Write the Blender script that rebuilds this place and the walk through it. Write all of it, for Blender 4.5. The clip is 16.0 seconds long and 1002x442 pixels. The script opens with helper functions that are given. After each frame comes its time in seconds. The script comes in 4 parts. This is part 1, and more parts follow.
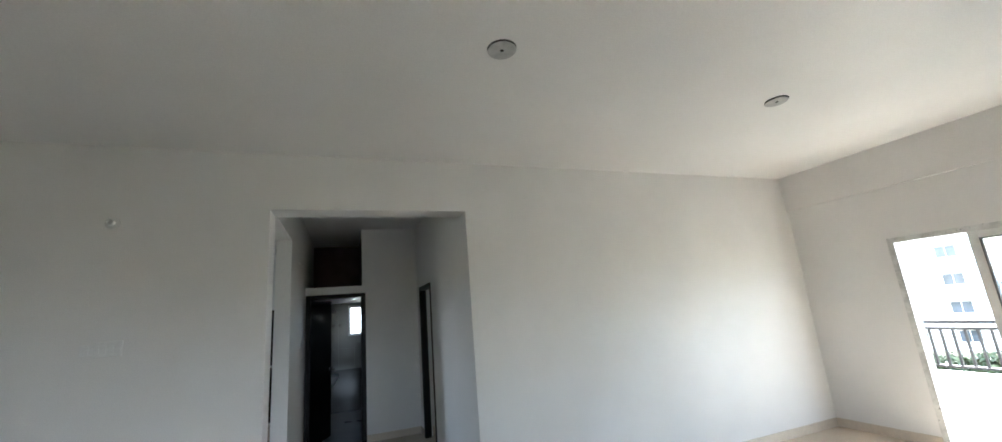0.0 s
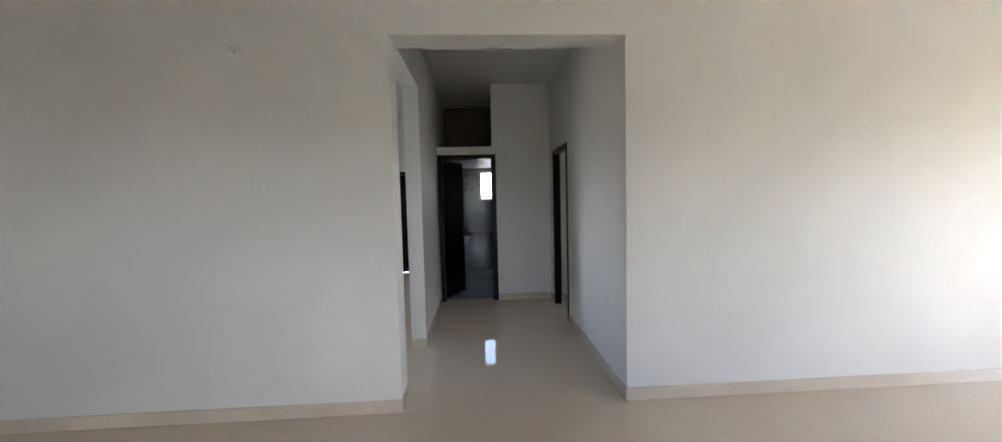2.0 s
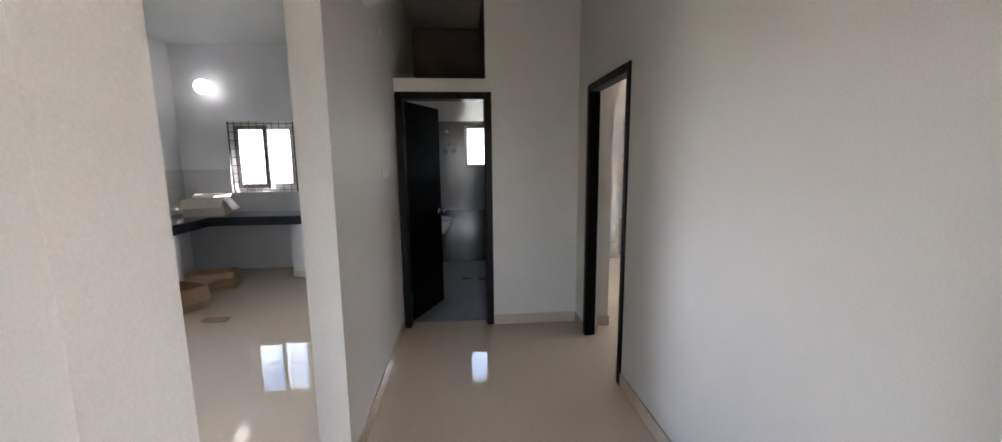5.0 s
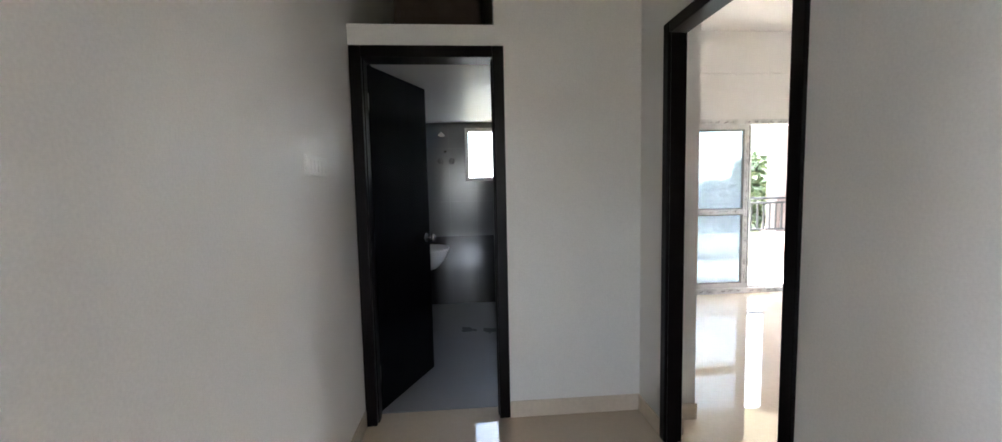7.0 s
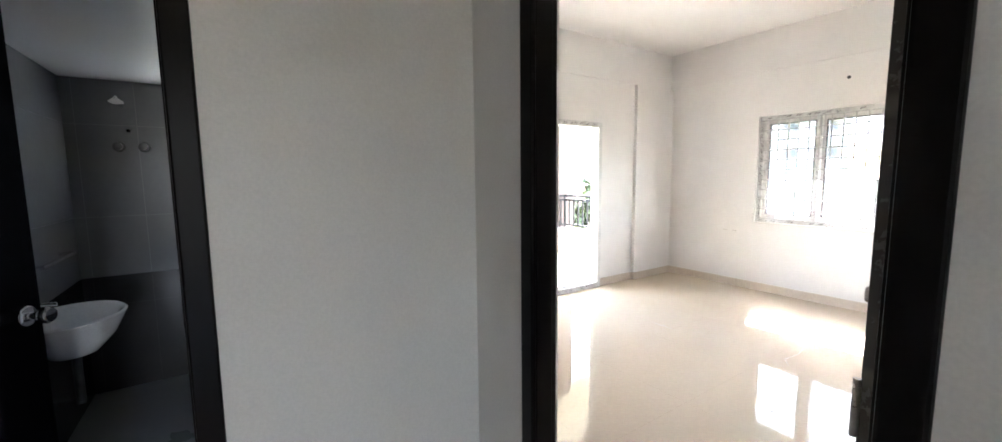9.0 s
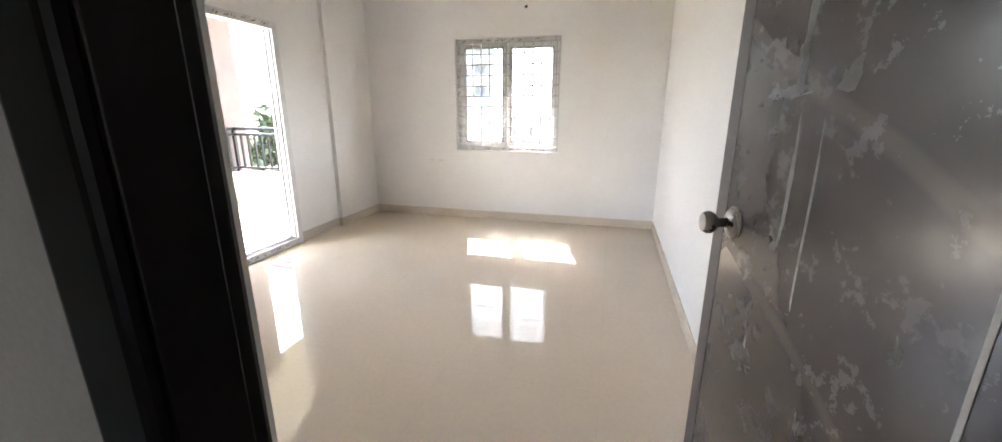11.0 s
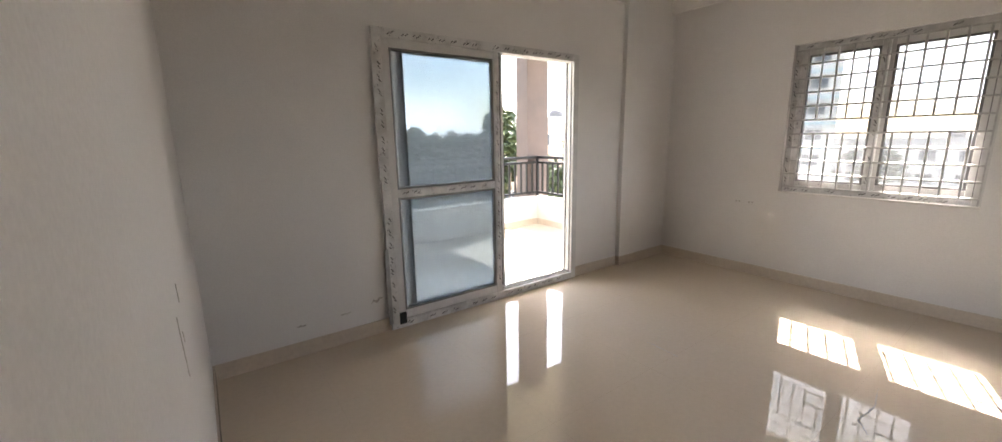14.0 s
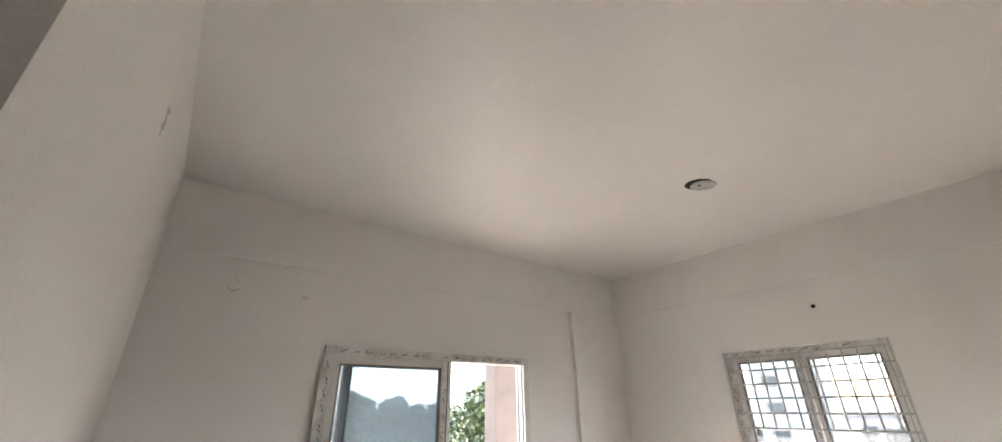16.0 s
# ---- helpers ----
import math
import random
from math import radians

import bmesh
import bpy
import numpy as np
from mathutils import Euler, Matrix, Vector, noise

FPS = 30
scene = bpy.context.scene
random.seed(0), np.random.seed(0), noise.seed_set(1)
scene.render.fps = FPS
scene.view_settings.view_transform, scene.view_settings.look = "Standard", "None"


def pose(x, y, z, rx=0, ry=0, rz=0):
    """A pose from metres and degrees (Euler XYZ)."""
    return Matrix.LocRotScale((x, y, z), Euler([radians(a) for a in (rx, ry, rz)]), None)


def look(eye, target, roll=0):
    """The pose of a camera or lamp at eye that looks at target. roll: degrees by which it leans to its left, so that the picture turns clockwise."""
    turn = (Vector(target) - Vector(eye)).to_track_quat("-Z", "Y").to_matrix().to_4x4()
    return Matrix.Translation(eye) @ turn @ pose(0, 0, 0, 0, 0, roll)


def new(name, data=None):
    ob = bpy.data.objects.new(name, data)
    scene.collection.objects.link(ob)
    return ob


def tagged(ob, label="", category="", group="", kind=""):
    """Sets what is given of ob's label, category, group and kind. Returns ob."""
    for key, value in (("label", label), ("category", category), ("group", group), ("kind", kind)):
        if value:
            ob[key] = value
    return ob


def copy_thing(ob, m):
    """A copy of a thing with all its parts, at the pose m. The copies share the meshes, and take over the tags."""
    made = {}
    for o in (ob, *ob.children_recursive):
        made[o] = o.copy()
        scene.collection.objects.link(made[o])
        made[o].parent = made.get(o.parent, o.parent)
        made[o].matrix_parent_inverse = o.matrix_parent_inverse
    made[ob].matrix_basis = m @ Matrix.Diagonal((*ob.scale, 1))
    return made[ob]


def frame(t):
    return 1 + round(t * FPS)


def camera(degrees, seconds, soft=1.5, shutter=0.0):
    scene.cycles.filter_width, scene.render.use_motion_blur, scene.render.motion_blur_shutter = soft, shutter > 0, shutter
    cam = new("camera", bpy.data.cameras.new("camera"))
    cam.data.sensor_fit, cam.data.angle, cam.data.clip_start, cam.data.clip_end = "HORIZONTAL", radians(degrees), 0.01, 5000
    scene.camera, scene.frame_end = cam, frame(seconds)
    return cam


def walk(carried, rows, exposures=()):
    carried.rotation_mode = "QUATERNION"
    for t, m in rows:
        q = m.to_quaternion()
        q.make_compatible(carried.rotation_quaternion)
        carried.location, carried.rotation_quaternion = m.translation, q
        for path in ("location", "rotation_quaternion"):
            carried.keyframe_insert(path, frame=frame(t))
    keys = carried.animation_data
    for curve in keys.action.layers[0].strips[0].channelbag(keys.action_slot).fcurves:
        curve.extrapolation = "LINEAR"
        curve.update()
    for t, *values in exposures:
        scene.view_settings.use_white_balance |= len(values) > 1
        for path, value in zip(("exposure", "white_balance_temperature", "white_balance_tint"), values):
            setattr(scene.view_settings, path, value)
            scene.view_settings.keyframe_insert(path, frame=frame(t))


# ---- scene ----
cam = camera(101.1, 16.0)
PATH = [
    (0, (-1.071, -3.679, 1.675), (-0.364, -1.857, 2.1), -4.8),
    (0.5, (-1.065, -3.67, 1.567), (-0.636, -1.719, 1.468), -3.6),
    (1, (-1.078, -3.522, 1.512), (-0.751, -1.565, 1.261), -2.9),
    (1.5, (-1.099, -3.244, 1.51), (-0.807, -1.274, 1.327), 0.1),
    (2, (-1.065, -2.895, 1.529), (-0.951, -0.902, 1.405), -1.4),
    (2.5, (-1.018, -2.559, 1.56), (-1.211, -0.574, 1.409), -2.0),
    (3, (-0.968, -2.194, 1.562), (-1.218, -0.218, 1.386), -0.6),
    (3.5, (-0.968, -1.802, 1.541), (-1.078, 0.189, 1.384), -2.0),
    (4, (-0.928, -1.394, 1.529), (-1.104, 0.594, 1.4), -2.6),
    (4.5, (-0.962, -1.004, 1.546), (-0.938, 0.985, 1.339), -0.8),
    (5, (-1.031, -0.644, 1.542), (-0.859, 1.327, 1.245), -0.6),
    (5.2, (-1.01, -0.495, 1.512), (-0.862, 1.473, 1.186), -1.2),
    (7.3, (-0.991, 0.908, 1.345), (-0.834, 2.896, 1.194), -1.2),
    (7.5, (-0.967, 1.015, 1.358), (-0.929, 3.003, 1.142), -0.8),
    (8, (-0.986, 1.306, 1.365), (-0.92, 3.298, 1.208), 0.2),
    (8.5, (-0.952, 1.551, 1.417), (-0.386, 3.461, 1.239), 0.2),
    (9, (-0.742, 1.788, 1.437), (0.364, 3.441, 1.223), -0.6),
    (9.5, (-0.554, 1.958, 1.412), (0.912, 3.286, 1.116), 1.0),
    (10, (-0.436, 2.145, 1.353), (1.354, 2.976, 1.03), 1.4),
    (10.2, (-0.378, 2.234, 1.33), (1.475, 2.896, 0.974), 1.0),
    (12.3, (0.255, 2.542, 1.328), (2.101, 3.019, 0.726), -1.3),
    (12.5, (0.339, 2.587, 1.329), (2.118, 3.259, 0.709), -2.8),
    (13, (0.369, 2.643, 1.319), (1.776, 3.941, 0.739), -3.3),
    (13.5, (0.458, 2.615, 1.361), (1.485, 4.234, 0.794), -4.5),
    (14, (0.361, 2.692, 1.38), (1.508, 4.281, 0.983), -1.0),
    (14.5, (0.392, 2.607, 1.441), (1.57, 4.214, 1.284), 0.0),
    (15, (0.39, 2.587, 1.556), (1.571, 4.199, 1.641), -0.4),
    (15.5, (0.386, 2.501, 1.745), (1.595, 4.064, 2.06), -0.2),
    (16, (0.495, 2.265, 1.682), (1.607, 3.712, 2.501), -0.7),
]
EXPOSURES = [(0, 3.7, 5600, 5), (1.5, 3.9, 5850, 10), (2.5, 4.12, 6050, 12), (4, 4.35, 6150, 13), (5, 4.6, 6300, 15), (7.3, 5.1, 6150, 12), (8.5, 5.1, 6050, 12), (9.2, 5.1, 6050, 12), (10, 4.95, 6050, 11), (11.5, 4.1, 6300, 13), (12.3, 3.6, 6500, 12), (12.8, 3.45, 6650, 13), (13.5, 3.3, 6700, 15), (14.5, 3.5, 6700, 15), (15, 3.6, 6650, 15), (15.5, 3.7, 6500, 15), (16, 4.0, 6350, 14)]
walk(cam, [(t, look(eye, target, roll)) for t, eye, target, roll in PATH], EXPOSURES)

# ---- world and sun ----
SUN = Vector((1.0, 0.33, 1.0)).normalized()
elevation, azimuth = math.asin(SUN.z), math.atan2(SUN.x, SUN.y)
world = bpy.data.worlds.new("world")
scene.world = world
world.use_nodes = True
wn, wl = world.node_tree.nodes, world.node_tree.links
sky = wn.new("ShaderNodeTexSky")
sky.sky_type, sky.sun_disc = "NISHITA", False
sky.sun_elevation, sky.sun_rotation = elevation, azimuth
sky.air_density, sky.dust_density = 1.0, 2.0
w_co = wn.new("ShaderNodeTexCoord")
w_map = wn.new("ShaderNodeMapping")
w_map.inputs["Scale"].default_value = (1.0, 1.0, 3.0)
w_noise = wn.new("ShaderNodeTexNoise")
w_noise.inputs["Scale"].default_value = 2.6
w_noise.inputs["Detail"].default_value = 7
w_ramp = wn.new("ShaderNodeValToRGB")
w_ramp.color_ramp.elements[0].position = 0.42
w_ramp.color_ramp.elements[1].position = 0.62
w_mix = wn.new("ShaderNodeMix")
w_mix.data_type = "RGBA"
w_mix.inputs["B"].default_value = (9.5, 9.8, 10.2, 1)
wl.new(w_co.outputs["Generated"], w_map.inputs["Vector"])
wl.new(w_map.outputs["Vector"], w_noise.inputs["Vector"])
wl.new(w_noise.outputs["Fac"], w_ramp.inputs["Fac"])
wl.new(w_ramp.outputs["Color"], w_mix.inputs["Factor"])
wl.new(sky.outputs["Color"], w_mix.inputs["A"])
wl.new(w_mix.outputs["Result"], wn["Background"].inputs["Color"])
wn["Background"].inputs["Strength"].default_value = 0.15

sun = new("sun", bpy.data.lights.new("sun", "SUN"))
sun.data.energy, sun.data.angle, sun.data.color = 4.6, radians(0.32), (1.0, 0.95, 0.88)
sun.matrix_world = look(SUN * 30, (0, 0, 0))


def portal(name, centre, toward, width, height):
    """Marks an opening through which the sky lights a room; gives no light of its own."""
    data = bpy.data.lights.new(name, "AREA")
    data.shape, data.size, data.size_y = "RECTANGLE", width, height
    data.cycles.is_portal = True
    lamp = new(name, data)
    lamp.matrix_world = look(centre, Vector(centre) + Vector(toward))
    return lamp



# ---- plan ----
H = 3.11           # ceiling height
EAST_L = 4.47      # living room, east wall
WEST_L, SOUTH_L = -5.2, -6.2
EAST_B = 4.69      # bedroom, east wall
WEST_B, SOUTH_B, NORTH_B = 0.268, 1.90, 5.48
PASS_W, PASS_N = -1.615, 3.06
BACK = 5.52        # back wall of kitchen and bathroom
WEST_K = -4.95

# ---- materials ----
def material(name, build):
    m = bpy.data.materials.new(name)
    m.use_nodes = True
    nodes, links = m.node_tree.nodes, m.node_tree.links
    build(m, nodes, links, nodes["Principled BSDF"])
    return m


def noise_node(nodes, links, scale, detail=4, space="Object", rough=0.55):
    co = nodes.new("ShaderNodeTexCoord")
    n = nodes.new("ShaderNodeTexNoise")
    n.inputs["Scale"].default_value, n.inputs["Detail"].default_value, n.inputs["Roughness"].default_value = scale, detail, rough
    links.new(co.outputs[space], n.inputs["Vector"])
    return n


def ramp_node(nodes, links, source, stops):
    r = nodes.new("ShaderNodeValToRGB")
    while len(r.color_ramp.elements) < len(stops):
        r.color_ramp.elements.new(0.5)
    for e, (p, c) in zip(r.color_ramp.elements, stops):
        e.position, e.color = p, (*c, 1)
    links.new(source, r.inputs["Fac"])
    return r


def mix_node(nodes, links, factor, a, b, blend="MIX"):
    n = nodes.new("ShaderNodeMix")
    n.data_type, n.blend_type = "RGBA", blend
    for key, value in (("Factor", factor), ("A", a), ("B", b)):
        if hasattr(value, "is_linked"):
            links.new(value, n.inputs[key])
        else:
            n.inputs[key].default_value = value if key == "Factor" else (*value, 1)
    return n.outputs["Result"]


def bump_node(nodes, links, height, strength, distance):
    b = nodes.new("ShaderNodeBump")
    b.inputs["Strength"].default_value, b.inputs["Distance"].default_value = strength, distance
    links.new(height, b.inputs["Height"])
    return b.outputs["Normal"]


def surface(name, a, b, scale=3.0, fine=60.0, rough=(0.4, 0.6), bump=0.1, depth=0.002, metal=0.0, spread=(0.35, 0.65), coat=0.0, shine=0.5):
    """Two-colour surface with broad patches, fine grain and uneven gloss."""
    def build(m, nodes, links, p):
        big = noise_node(nodes, links, scale, 5)
        small = noise_node(nodes, links, fine, 3)
        col = ramp_node(nodes, links, big.outputs["Fac"], [(spread[0], a), (spread[1], b)]).outputs["Color"]
        grain = ramp_node(nodes, links, small.outputs["Fac"], [(0.3, (0.92, 0.92, 0.92)), (0.7, (1, 1, 1))]).outputs["Color"]
        links.new(mix_node(nodes, links, 1.0, col, grain, "MULTIPLY"), p.inputs["Base Color"])
        r = ramp_node(nodes, links, big.outputs["Fac"], [(0.3, (rough[0],) * 3), (0.7, (rough[1],) * 3)]).outputs["Color"]
        links.new(r, p.inputs["Roughness"])
        p.inputs["Metallic"].default_value = metal
        p.inputs["Coat Weight"].default_value = coat
        p.inputs["Specular IOR Level"].default_value = shine
        p.inputs["Coat Roughness"].default_value = 0.08
        if bump:
            links.new(bump_node(nodes, links, small.outputs["Fac"], bump, depth), p.inputs["Normal"])
    return material(name, build)


PAINT = surface("wall_paint", (0.765, 0.745, 0.72), (0.81, 0.79, 0.765), 1.3, 140, (0.42, 0.55), 0.04, 0.0005)
CEILING_PAINT = surface("ceiling_paint", (0.79, 0.77, 0.745), (0.83, 0.81, 0.785), 1.1, 120, (0.4, 0.55), 0.08, 0.0006)
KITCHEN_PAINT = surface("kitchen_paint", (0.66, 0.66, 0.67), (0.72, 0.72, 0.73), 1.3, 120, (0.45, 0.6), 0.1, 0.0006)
# The loft recess's shade is put into this dark brown base colour.
LOFT_SHADE_PAINT = surface("loft_rough_shade_paint", (0.085, 0.064, 0.055), (0.14, 0.108, 0.092), 3, 60, (0.8, 0.95), 0.5, 0.003)
SKIRTING = surface("skirting_tile", (0.63, 0.54, 0.44), (0.70, 0.61, 0.50), 2.5, 40, (0.12, 0.25), 0.02, 0.0005)


def tile_surface(name, a, b, tile, joint, rough, cloud=1.4, joint_width=0.002, vein=0.0, axis="XY", bump=0.3):
    """Glazed tiles in square bond with narrow grout lines and a cloudy body."""
    def build(m, nodes, links, p):
        co = nodes.new("ShaderNodeTexCoord")
        sep = nodes.new("ShaderNodeSeparateXYZ")
        links.new(co.outputs["Object"], sep.inputs[0])
        edges = []
        for ax, size in zip(axis, tile):
            wrap = nodes.new("ShaderNodeMath")
            wrap.operation = "PINGPONG"
            wrap.inputs[1].default_value = size / 2
            links.new(sep.outputs[ax], wrap.inputs[0])
            less = nodes.new("ShaderNodeMath")
            less.operation = "LESS_THAN"
            less.inputs[1].default_value = joint_width / 2
            links.new(wrap.outputs[0], less.inputs[0])
            edges.append(less)
        grout = nodes.new("ShaderNodeMath")
        grout.operation = "MAXIMUM"
        links.new(edges[0].outputs[0], grout.inputs[0])
        links.new(edges[1].outputs[0], grout.inputs[1])
        big = noise_node(nodes, links, cloud, 6)
        small = noise_node(nodes, links, 38, 4)
        col = ramp_node(nodes, links, big.outputs["Fac"], [(0.3, a), (0.7, b)]).outputs["Color"]
        spots = ramp_node(nodes, links, small.outputs["Fac"], [(0.3, (0.95, 0.95, 0.95)), (0.7, (1, 1, 1))]).outputs["Color"]
        col = mix_node(nodes, links, 1.0, col, spots, "MULTIPLY")
        col = mix_node(nodes, links, grout.outputs[0], col, joint)
        links.new(col, p.inputs["Base Color"])
        r = ramp_node(nodes, links, big.outputs["Fac"], [(0.3, (rough[0],) * 3), (0.7, (rough[1],) * 3)]).outputs["Color"]
        links.new(r, p.inputs["Roughness"])
        flip = nodes.new("ShaderNodeMath")
        flip.operation = "SUBTRACT"
        flip.inputs[0].default_value = 1.0
        links.new(grout.outputs[0], flip.inputs[1])
        links.new(bump_node(nodes, links, flip.outputs[0], bump, 0.0008), p.inputs["Normal"])
    return material(name, build)


FLOOR_TILE = tile_surface("polished_floor_tile", (0.60, 0.50, 0.385), (0.66, 0.56, 0.44), (0.8, 0.8), (0.55, 0.455, 0.35), (0.006, 0.016), 0.7, 0.0015)
BALCONY_TILE = tile_surface("balcony_floor_tile", (0.60, 0.55, 0.48), (0.67, 0.61, 0.53), (0.6, 0.6), (0.5, 0.45, 0.38), (0.03, 0.06), 1.0, 0.002)
BATH_FLOOR_TILE = tile_surface("bath_floor_tile", (0.17, 0.175, 0.185), (0.21, 0.215, 0.225), (0.3, 0.3), (0.2, 0.2, 0.2), (0.25, 0.4), 1.0, 0.003)
BATH_TILE_GREY = tile_surface("bath_wall_tile_grey", (0.165, 0.165, 0.17), (0.21, 0.21, 0.215), (0.3, 0.6), (0.3, 0.3, 0.3), (0.15, 0.25), 1.0, 0.002, axis="XZ")
BATH_TILE_DARK = tile_surface("bath_wall_tile_dark", (0.030, 0.028, 0.030), (0.045, 0.042, 0.045), (0.3, 0.6), (0.06, 0.06, 0.06), (0.15, 0.25), 1.0, 0.002, axis="XZ")
SPLASH_TILE = tile_surface("kitchen_wall_tile", (0.52, 0.52, 0.52), (0.58, 0.58, 0.58), (0.3, 0.2), (0.42, 0.42, 0.42), (0.12, 0.22), 1.0, 0.003, axis="XZ")
SPLASH_TILE_SIDE = tile_surface("kitchen_side_wall_tile", (0.58, 0.58, 0.57), (0.63, 0.63, 0.62), (0.3, 0.2), (0.47, 0.47, 0.46), (0.12, 0.22), 1.0, 0.003, axis="YZ")
GRANITE = surface("black_granite", (0.012, 0.013, 0.02), (0.04, 0.042, 0.055), 60, 300, (0.06, 0.12), 0.0)
FRAME_WOOD = surface("dark_brown_frame_paint", (0.0035, 0.002, 0.002), (0.006, 0.0035, 0.0033), 3, 90, (0.30, 0.40), 0.15, 0.0006, shine=0.12)
BATH_LEAF = surface("dark_door_laminate", (0.0025, 0.0025, 0.0042), (0.0045, 0.0044, 0.0062), 2, 80, (0.16, 0.26), 0.05, 0.0004, shine=0.14)
CHROME = surface("chrome", (0.75, 0.75, 0.77), (0.85, 0.85, 0.86), 8, 90, (0.08, 0.18), 0.0, metal=1.0)
STEEL_DULL = surface("brushed_steel_knob", (0.30, 0.275, 0.25), (0.42, 0.39, 0.36), 25, 200, (0.22, 0.4), 0.05, 0.0003, metal=1.0)
CERAMIC = surface("white_ceramic", (0.78, 0.78, 0.79), (0.82, 0.82, 0.83), 4, 90, (0.05, 0.1), 0.0)
PLASTIC_WHITE = surface("white_plastic", (0.76, 0.75, 0.73), (0.82, 0.81, 0.79), 6, 90, (0.3, 0.42), 0.03, 0.0003)
RAIL_BLACK = surface("black_railing_paint", (0.004, 0.0035, 0.004), (0.008, 0.007, 0.0075), 6, 80, (0.4, 0.55), 0.1, 0.0006, shine=0.3)
COLUMN_PAINT = surface("brown_exterior_paint", (0.085, 0.062, 0.056), (0.115, 0.085, 0.076), 2.2, 60, (0.7, 0.85), 0.3, 0.002)
PARAPET_PAINT = surface("white_exterior_paint", (0.72, 0.69, 0.65), (0.80, 0.77, 0.72), 1.6, 60, (0.7, 0.85), 0.25, 0.0015)
CARDBOARD = surface("cardboard", (0.30, 0.19, 0.11), (0.40, 0.27, 0.16), 5, 70, (0.75, 0.9), 0.15, 0.001)
CARDBOARD_PALE = surface("pale_cardboard", (0.52, 0.46, 0.40), (0.60, 0.54, 0.48), 5, 70, (0.75, 0.9), 0.1, 0.001)
GRILL_PAINT = surface("grey_white_grill_paint", (0.42, 0.41, 0.40), (0.56, 0.55, 0.53), 20, 120, (0.4, 0.55), 0.1, 0.0005)
# Black for the shaded depth of holes and gaps, and for plain black parts.
HOLE_SHADE_RUBBER = surface("hole_shade_and_black_rubber", (0.01, 0.01, 0.01), (0.02, 0.02, 0.02), 10, 90, (0.7, 0.9), 0.0)
SCUFF = surface("grey_scuff_mark", (0.42, 0.39, 0.355), (0.56, 0.525, 0.48), 20, 120, (0.6, 0.8), 0.1, 0.0005)
PAPER = surface("printed_paper", (0.62, 0.62, 0.60), (0.70, 0.70, 0.68), 8, 90, (0.5, 0.6), 0.0)
INK = surface("black_print", (0.03, 0.03, 0.03), (0.06, 0.06, 0.06), 8, 90, (0.5, 0.6), 0.0)
TRACK_GREY = surface("dirty_upvc_track", (0.26, 0.25, 0.24), (0.42, 0.41, 0.39), 9, 70, (0.4, 0.6), 0.2, 0.001)


FILM_INK = surface("film_print_ink", (0.10, 0.095, 0.09), (0.17, 0.16, 0.15), 20, 90, (0.4, 0.5), 0.0)
CHIP = surface("bare_plaster_chip", (0.47, 0.45, 0.42), (0.56, 0.535, 0.50), 14, 90, (0.7, 0.85), 0.4, 0.001)
VALVE_DARK = surface("dull_dark_metal", (0.10, 0.10, 0.10), (0.16, 0.16, 0.16), 12, 90, (0.3, 0.45), 0.0, metal=1.0)


def build_upvc(m, nodes, links, p):
    """White profile with grime and shreds of dark printed protective film."""
    big = noise_node(nodes, links, 9, 5)
    film = noise_node(nodes, links, 34, 4, rough=0.7)
    col = ramp_node(nodes, links, big.outputs["Fac"], [(0.35, (0.50, 0.49, 0.47)), (0.6, (0.70, 0.69, 0.67))]).outputs["Color"]
    mask = ramp_node(nodes, links, film.outputs["Fac"], [(0.60, (0, 0, 0)), (0.66, (1, 1, 1))]).outputs["Color"]
    links.new(mix_node(nodes, links, mask, col, (0.24, 0.23, 0.225)), p.inputs["Base Color"])
    p.inputs["Roughness"].default_value = 0.36


UPVC_FILM = material("upvc_with_film", build_upvc)
UPVC = surface("white_upvc", (0.62, 0.61, 0.59), (0.72, 0.71, 0.69), 7, 100, (0.28, 0.4), 0.03, 0.0004)
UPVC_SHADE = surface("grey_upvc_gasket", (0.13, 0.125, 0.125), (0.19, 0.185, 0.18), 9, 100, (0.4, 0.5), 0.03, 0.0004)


def build_glass(tint, haze):
    def build(m, nodes, links, p):
        p.inputs["Base Color"].default_value = (*tint, 1)
        p.inputs["Transmission Weight"].default_value = 1.0
        p.inputs["Roughness"].default_value = 0.0
        p.inputs["IOR"].default_value = 1.12
        dirt = noise_node(nodes, links, 5, 6)
        dust = nodes.new("ShaderNodeBsdfTranslucent")
        dust.inputs["Color"].default_value = (0.6, 0.62, 0.64, 1)
        mixer = nodes.new("ShaderNodeMixShader")
        f = ramp_node(nodes, links, dirt.outputs["Fac"], [(0.3, (haze * 0.9,) * 3), (0.7, (haze * 1.1,) * 3)]).outputs["Color"]
        links.new(f, mixer.inputs[0])
        links.new(p.outputs[0], mixer.inputs[1])
        links.new(dust.outputs[0], mixer.inputs[2])
        links.new(mixer.outputs[0], nodes["Material Output"].inputs["Surface"])
    return build


GLASS = material("dusty_tinted_glass", build_glass((0.31, 0.345, 0.36), 0.13))
GLASS_FILM = material("filmed_window_glass", build_glass((0.22, 0.235, 0.245), 0.035))
GLASS_FROST = material("louvre_glass", build_glass((0.85, 0.88, 0.9), 0.3))


